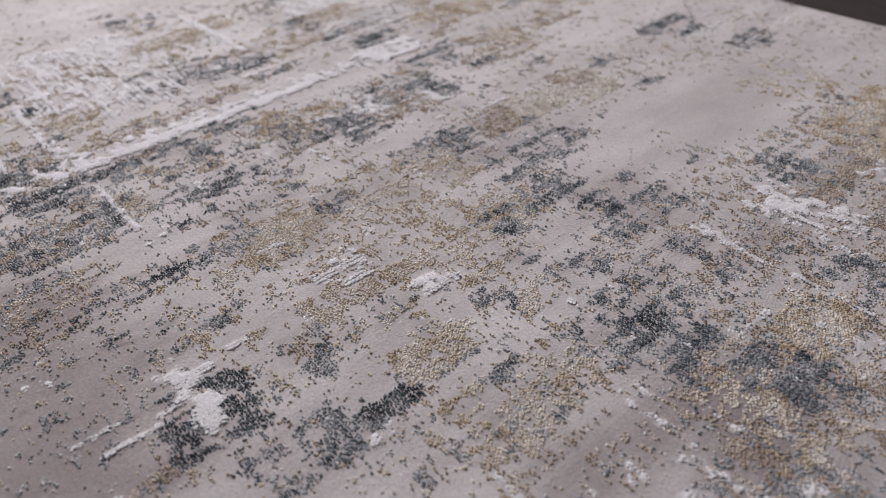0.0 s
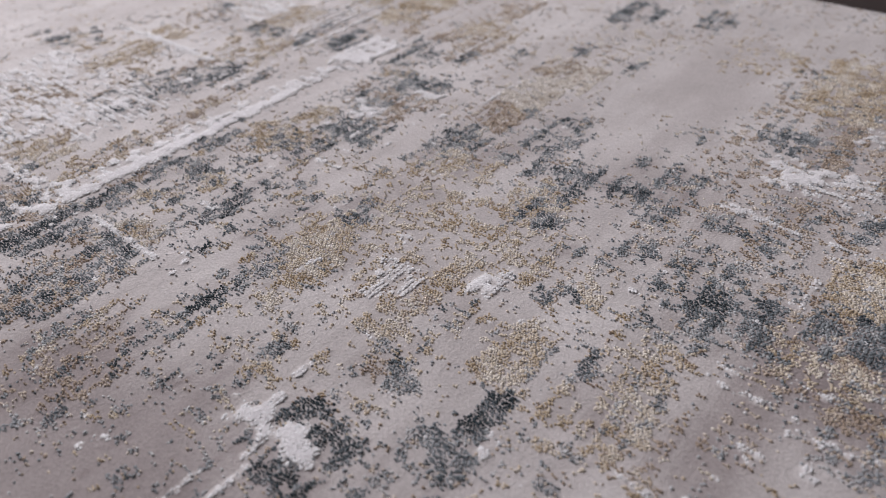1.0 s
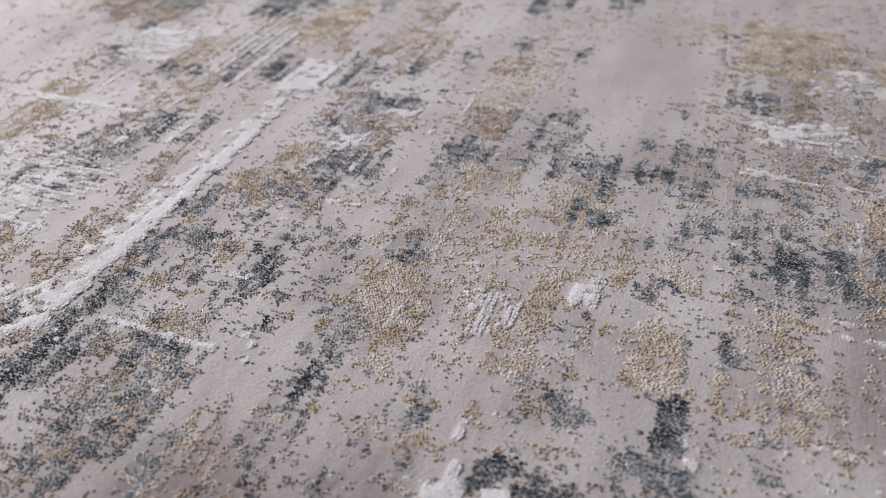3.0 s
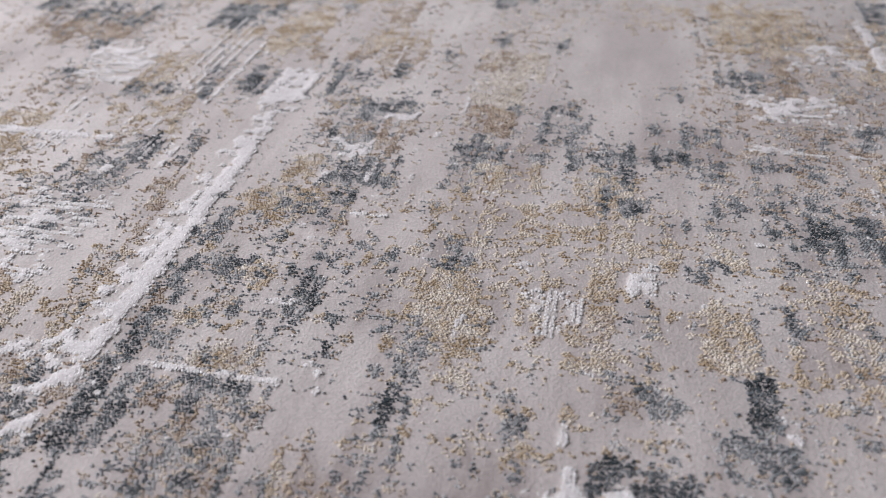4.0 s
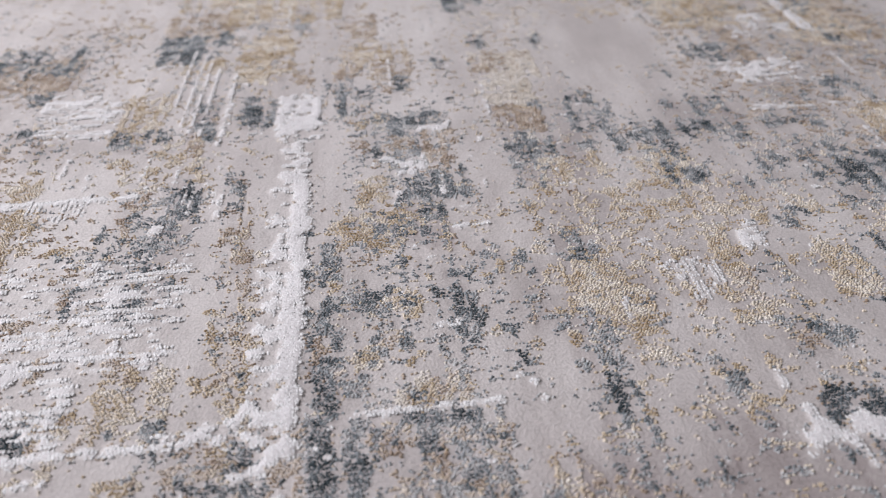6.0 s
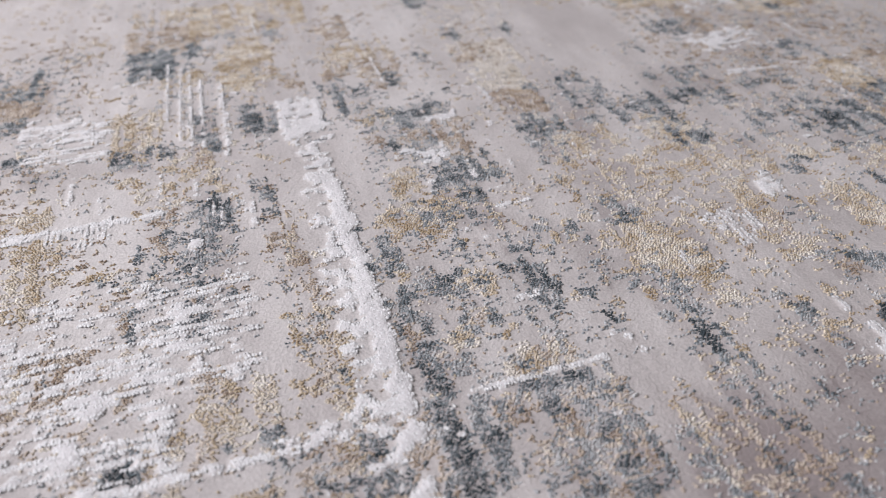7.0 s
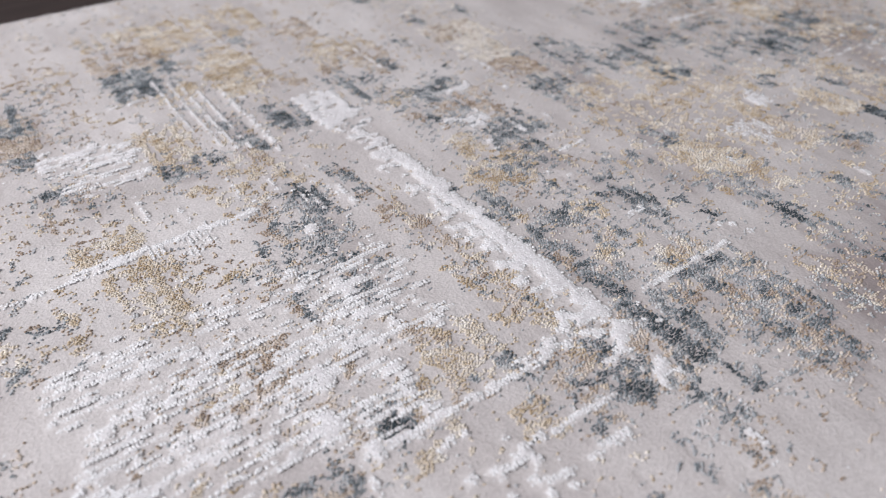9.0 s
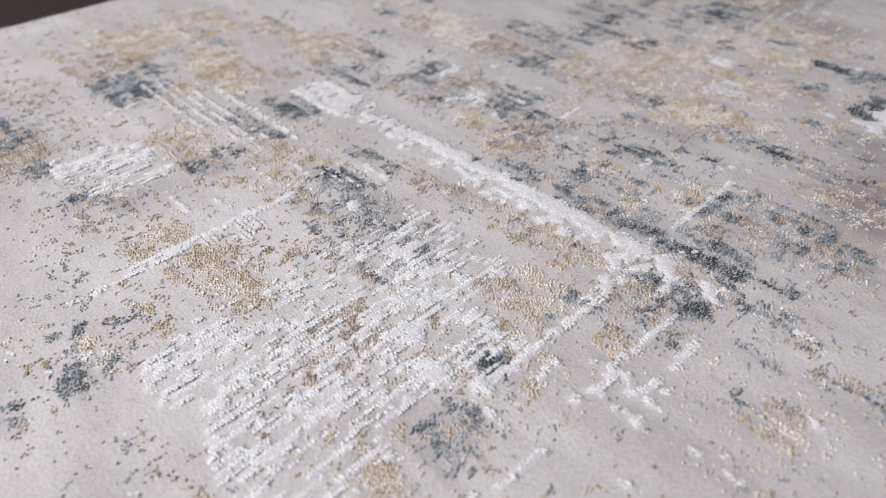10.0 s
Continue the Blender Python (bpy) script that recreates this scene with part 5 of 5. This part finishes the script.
motif("dark", 0.50, -0.313, -0.303, 0.189, 0.210)
motif("tan", 0.30, -0.396, -0.377, 0.091, 0.126)
motif("dark", 0.30, -0.396, -0.377, 0.091, 0.126)
motif("dark", 0.55, -0.396, -0.386, 0.088, 0.098)
motif("gold", 0.70, -0.084, -0.056, 0.405, 0.460)
motif("dark", 0.65, -0.145, -0.129, 0.342, 0.382)
motif("dark", 0.55, -0.080, -0.073, 0.362, 0.403)
motif("dark", 0.65, -0.171, -0.168, 0.274, 0.290)
motif("gold", 0.50, -0.220, -0.201, 0.247, 0.287)
motif("dark", 0.40, -0.168, -0.152, 0.434, 0.455)
motif("dark", 0.35, -0.176, -0.169, 0.381, 0.408)
motif("dark", 0.55, -0.282, -0.256, 0.408, 0.454)
motif("dark", 0.45, -0.261, -0.248, 0.368, 0.389)
motif("gold", 0.45, -0.294, -0.262, 0.331, 0.388)
motif("gold", 0.30, -0.348, -0.274, 0.311, 0.359)
motif("dark", 0.45, -0.376, -0.355, 0.298, 0.330)
motif("gold", 0.50, -0.377, -0.336, 0.237, 0.301)
motif("whiteweave", 0.60, -0.302, -0.291, 0.257, 0.290)
motif("dark", 0.55, -0.222, -0.210, 0.313, 0.324)
motif("tan", 0.25, -0.304, -0.256, 0.249, 0.299)
motif("dark", 0.30, -0.270, -0.247, 0.205, 0.241)
motif("whiteline", 0.50, -0.108, -0.042, 0.464, 0.467)
motif("whiteline", 0.60, -0.049, -0.046, 0.428, 0.452)
motif("dark", 0.60, -0.686, -0.657, 0.645, 0.672)
motif("dark", 0.55, -0.638, -0.616, 0.668, 0.671)
motif("dark", 0.60, -0.782, -0.750, 0.619, 0.645)
motif("gold", 0.50, -0.686, -0.651, 0.500, 0.533)
motif("dark", 0.55, -0.689, -0.641, 0.477, 0.489)
motif("gold", 0.45, -0.655, -0.619, 0.451, 0.466)
motif("dark", 0.60, -0.633, -0.605, 0.391, 0.410)
motif("dark", 0.50, -0.590, -0.574, 0.392, 0.414)
motif("dark", 0.40, -0.594, -0.561, 0.489, 0.513)
motif("whiterow", 0.60, -0.750, -0.692, 0.491, 0.552)
motif("gold", 0.55, -0.763, -0.721, 0.407, 0.431)
motif("gold", 0.55, -0.754, -0.724, 0.366, 0.390)
motif("gold", 0.50, -0.742, -0.717, 0.327, 0.347)
motif("dark", 0.40, -0.663, -0.633, 0.322, 0.358)
motif("dark", 0.55, -0.638, -0.611, 0.282, 0.314)
motif("gold", 0.45, -0.632, -0.606, 0.213, 0.235)
motif("dark", 0.55, -0.606, -0.593, 0.197, 0.213)
motif("ink", 0.60, -0.673, -0.661, 0.192, 0.206)
motif("gold", 0.50, -0.657, -0.638, 0.198, 0.213)
motif("gold", 0.55, -0.734, -0.718, 0.252, 0.266)
motif("gold", 0.30, -0.141, -0.113, 0.236, 0.286)
motif("dark", 0.25, -0.158, -0.126, 0.254, 0.302)
motif("tan", 0.25, -0.141, -0.113, 0.236, 0.286)
motif("dark", 0.40, -0.187, -0.179, 0.181, 0.209)
bare(-0.288, -0.217, 0.571, 0.736, 0.3)
bare(-0.305, -0.187, 0.518, 0.662, 0.35)
bare(-0.600, -0.584, 0.239, 0.360, 0.3)
# the raised white streak with its pale head
motif("white", 0.95, -0.541, -0.529, 0.197, 0.405)
motif("white", 0.40, -0.557, -0.528, 0.165, 0.270)
motif("white", 0.30, -0.556, -0.526, 0.280, 0.405)
motif("white", 0.50, -0.552, -0.530, 0.405, 0.489)
motif("white", 0.90, -0.560, -0.532, 0.490, 0.545)
motif("whiterow", 0.48, -0.800, -0.640, 0.190, 0.330)
motif("whiterow", 0.50, -0.660, -0.600, 0.240, 0.335)
motif("tan", 0.30, -0.100, 0.030, 0.330, 0.480)
motif("dark", 0.12, -0.100, 0.030, 0.300, 0.420)
motif("dark", 0.08, -0.400, -0.240, 0.050, 0.170)
motif("tan", 0.16, -0.200, 0.050, 0.380, 0.720)
motif("dark", 0.10, -0.200, 0.050, 0.380, 0.720)
wash(0.12, -0.430, -0.220, 0.000, 0.140, 0.03)


# the yarn that each tuft of the weave shows, and its shade
YARN = np.zeros(GX.shape, int)
SHADE = 0.5 + (field(0.011, 0.008, 61) - 0.5) * 0.8 + (field(0.0036, 0.0032, 62) - 0.5) * 0.6
comb = (0.32 + 1.32 * even(field(0.0055, 0.16, 31) + 0.8 * field(0.0028, 0.08, 32))) * (0.72 + 0.56 * even(field(0.035, 0.0035, 35) + 0.7 * field(0.012, 0.007, 36)))
SHARE["dark"] = np.maximum(SHARE["dark"], SHARE["ink"])
for k, part_of in (("grey", 0.34), ("tan", 0.16)):  # paler yarn fills the gaps of the charcoal marks
    SHARE[k] = np.maximum(SHARE[k], part_of * SHARE["dark"])
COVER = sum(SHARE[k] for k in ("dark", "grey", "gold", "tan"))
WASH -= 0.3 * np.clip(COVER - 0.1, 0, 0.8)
for n, k in reversed(list(enumerate(("dark", "gold", "tan", "grey", "cream"), 1))):
    depth = SHARE[k] * comb - speckle(40 + 10 * n, 0.0050, 0.0044, 0.55, 0.16)
    YARN[depth > 0] = n
    if k == "dark":  # the heart of a charcoal mark is darkest, its fringe pale grey and taupe
        lot = depth > 0
        SHADE[lot] += (0.22 - 0.45 * np.clip(depth, 0, 0.8) - 0.30 * SHARE["ink"])[lot]
        edge = lot & (depth < 0.16 * rng.random(GX.shape)) & (SHARE["ink"] < 0.3)
        YARN[edge] = 4
        YARN[edge & (rng.random(GX.shape) < 0.35)] = 3
rows = even(field(0.010, 0.0040, 151) * 0.7 + field(0.03, 0.009, 152) * 0.35 + field(0.0036, 0.0026, 153) * 0.3 + 0.19 * np.sin(math.tau * (GY / 0.0050 + 0.8 * field(0.09, 0.03, 33))))
white = speckle(140, 0.0065, 0.0038, 0.35, 0.12) < SHARE["white"]
white |= rows < SHARE["whiterow"] * 0.64
jj = np.indices(GX.shape)[1]
white |= (speckle(160, 0.007, 0.007, 0.3, 0.1) < SHARE["whiteweave"]) & (jj % 2 > 0)
white |= speckle(170, 0.006, 0.004, 0.5, 0.4) < SHARE["whiteline"] * 0.95
YARN[white] = 6
YARN[0:1] = YARN[-3:] = 0
SHADE = np.clip(SHADE + rng.normal(0, 0.11, GX.shape), 0, 1)
plush = (YARN == 6).astype(float)
plush[1:-1, 1:-1] = (plush[1:-1, 1:-1] * 2 + plush[:-2, 1:-1] + plush[2:, 1:-1] + plush[1:-1, :-2] + plush[1:-1, 2:]) / 6
plush = np.clip(plush * 1.6 - 0.45, 0, 1)
WASH = np.clip(WASH, 0, 1.05) * (1 - plush) + 1.5 * plush


def mesh_of(name, verts, faces, mat, parent, label):
    """A mesh of equal-sided faces from arrays."""
    me = bpy.data.meshes.new(name)
    sides = [len(f[0]) for f in faces]
    me.vertices.add(len(verts))
    me.vertices.foreach_set("co", verts.astype(np.float32).ravel())
    loops = np.concatenate([f.ravel() for f in faces])
    me.loops.add(len(loops))
    me.loops.foreach_set("vertex_index", loops.astype(np.int32))
    total = np.concatenate([np.full(len(f), s) for f, s in zip(faces, sides)])
    me.polygons.add(len(total))
    me.polygons.foreach_set("loop_start", (np.cumsum(total) - total).astype(np.int32))
    me.polygons.foreach_set("use_smooth", np.ones(len(total), bool))
    me.update(calc_edges=True)
    me.materials.append(mat)
    ob = new(name, me)
    ob.parent = parent
    return tagged(ob, label, kind="stuff")


rug = tagged(new("rug"), "abstract grey rug with charcoal, gold and white raised yarn", "rug")
rug.location = (0, 0, FLOOR_Z)
BASE = -FLOOR_Z

HEIGHT = BASE + (field(0.03, 0.05, 21) - 0.5) * 0.0003 + (field(0.006, 0.006, 22) - 0.5) * 0.0003 + plush * 0.0013


def tufts(name, code, mat, label, long=0.00112, wide=0.00080, high=0.00092):
    """Loops of yarn standing proud of the pile: rounded, slightly leaning beads."""
    r = np.random.default_rng(500 + code)
    i, j = np.nonzero(YARN == code)
    k = len(i)
    if not k:
        return
    x = GX[i, j] + r.normal(0, 0.00026, k)
    y = GY[i, j] + r.normal(0, 0.00026, k)
    z = HEIGHT[i, j] - 0.0003
    yaw = r.normal(0, 0.35, k)
    size = r.uniform(0.72, 1.22, k)
    tall = high * r.uniform(0.6, 1.3, k)
    lean = r.normal(0, 0.0002, (k, 2))
    a = np.arange(6) * math.tau / 6
    bx = np.concatenate([np.cos(a), 0.64 * np.cos(a)]) * long
    by = np.concatenate([np.sin(a), 0.60 * np.sin(a)]) * wide
    up = np.array([0.0] * 6 + [1.0] * 6)
    c, s = np.cos(yaw)[:, None], np.sin(yaw)[:, None]
    vx = x[:, None] + size[:, None] * (bx * c - by * s) + lean[:, :1] * up
    vy = y[:, None] + size[:, None] * (bx * s + by * c) + lean[:, 1:] * up
    vz = z[:, None] + tall[:, None] * up
    vz[:, 6:] += (r.normal(0, 0.22, k)[:, None] * np.cos(a) + r.normal(0, 0.22, k)[:, None] * np.sin(a)) * tall[:, None]
    verts = np.stack([vx, vy, vz], 2)
    q = [[e, (e + 1) % 6, 6 + (e + 1) % 6, 6 + e] for e in range(6)]
    at = (np.arange(k) * 12)[:, None, None]
    ob = mesh_of(name, verts.reshape(-1, 3), [(np.array(q)[None] + at).reshape(-1, 4), (np.arange(6, 12)[None, None] + at).reshape(-1, 6)], mat, rug, label)
    ob.data.attributes.new("shade", "FLOAT", "POINT").data.foreach_set("value", np.repeat(SHADE[i, j], 12).astype(np.float32))


tufts("charcoal_yarn", 1, DARK, "charcoal and teal-grey raised yarn tufts")
tufts("gold_yarn", 2, GOLD, "ochre gold raised yarn tufts")
tufts("tan_yarn", 3, TAN, "brownish tan raised yarn tufts")
tufts("grey_yarn", 4, GREY, "blue-grey raised yarn tufts")
tufts("cream_yarn", 5, CREAM, "cream raised yarn tufts")
tufts("white_yarn", 6, WHITE, "bright white raised yarn tufts", 0.00098, 0.00135, 0.00026)


def pile():
    """The cut pile between the tufts, one sheet with its washes of dye, and the plain rest of the rug."""
    pick = np.ix_(np.arange(0, NY, 2), np.arange(NX))
    verts = np.stack([GX[pick], GY[pick], HEIGHT[pick]], 2)
    a = np.arange(verts.shape[0] * verts.shape[1]).reshape(verts.shape[:2])
    verts = verts.reshape(-1, 3)
    f = np.stack([a[:-1, :-1], a[:-1, 1:], a[1:, 1:], a[1:, :-1]], 2).reshape(-1, 4)
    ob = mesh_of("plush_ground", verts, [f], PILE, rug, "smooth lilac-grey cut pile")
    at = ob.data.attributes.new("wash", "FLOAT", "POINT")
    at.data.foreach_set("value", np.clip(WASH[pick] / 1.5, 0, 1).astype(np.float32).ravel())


pile()

# the woven body of the rug with a rolled, slightly fuzzy edge
bm = bmesh.new()
block(bm, -1.3, -1.6, 0.0, 0.45, 0.9065, BASE - 0.0012)
bmesh.ops.bevel(bm, geom=bm.edges[:], offset=0.003, segments=3, affect="EDGES")
body = part("woven_body", bm, PILE, rug, "pale woven rug body with bound edge")
at = body.data.attributes.new("wash", "FLOAT", "POINT")
at.data.foreach_set("value", np.full(len(body.data.vertices), 0.55, np.float32))


def bound_edge(y, count):
    """Short yarn ends along the bound far edge of the rug."""
    r = np.random.default_rng(77)
    x, z = r.uniform(RX0, RX1, count), r.uniform(0.001, BASE, count)
    base = np.stack([x, np.full(count, y), z], 1)
    tip = base + np.stack([r.normal(0, 0.0006, count), r.uniform(0.0006, 0.0022, count), r.normal(0, 0.0005, count)], 1)
    side = np.array([0.00045, 0, 0])
    up = np.array([0, 0, 0.0005])
    verts = np.stack([base - side, base + side, base + up, tip], 1).reshape(-1, 3)
    at = (np.arange(count) * 4)[:, None, None]
    faces = (np.array([[0, 1, 3], [1, 2, 3], [2, 0, 3]])[None] + at).reshape(-1, 3)
    ob = mesh_of("edge_binding", verts, [faces], PILE, rug, "pale fuzzy yarn ends along the bound edge")
    w = ob.data.attributes.new("wash", "FLOAT", "POINT")
    w.data.foreach_set("value", np.full(len(verts), 0.55, np.float32))


bound_edge(0.9055, 16000)

# the rest of the rug, behind the walk: the same brushed blocks in coarser tufts
INNER = (RX0, RX1, RY0)
RX0, RX1, RY0, RY1 = -1.29, 0.44, -1.59, 0.900
CX, CY = np.arange(RX0, RX1, 0.0055), np.arange(RY0, RY1, 0.0055)
GX, GY = np.meshgrid(CX, CY)
HEIGHT = np.full(GX.shape, BASE - 0.0013)
YARN = np.zeros(GX.shape, int)
SHADE = 0.5 + (field(0.02, 0.02, 590) - 0.5) * 1.2
for kind, share in ((5, 0.10), (3, 0.24), (4, 0.24), (2, 0.36), (1, 0.42), (6, 0.22)):
    zone = even(field(0.05, 0.16, 600 + kind) + 0.5 * field(0.02, 0.05, 620 + kind))
    YARN[(speckle(640 + 10 * kind, 0.018, 0.012) < 0.75) & (zone < share * 0.5)] = kind
YARN[(GX > INNER[0] - 0.004) & (GX < INNER[1] + 0.004) & (GY > INNER[2] - 0.004)] = 0
for code, mat, name in ((1, DARK, "charcoal_yarn"), (2, GOLD, "gold_yarn"), (3, TAN, "tan_yarn"), (4, GREY, "grey_yarn"), (5, CREAM, "cream_yarn"), (6, WHITE, "white_yarn")):
    tufts(name, code, mat, name.replace("_", " ") + " tufts on the rest of the rug", 0.0036, 0.0030, 0.0022)
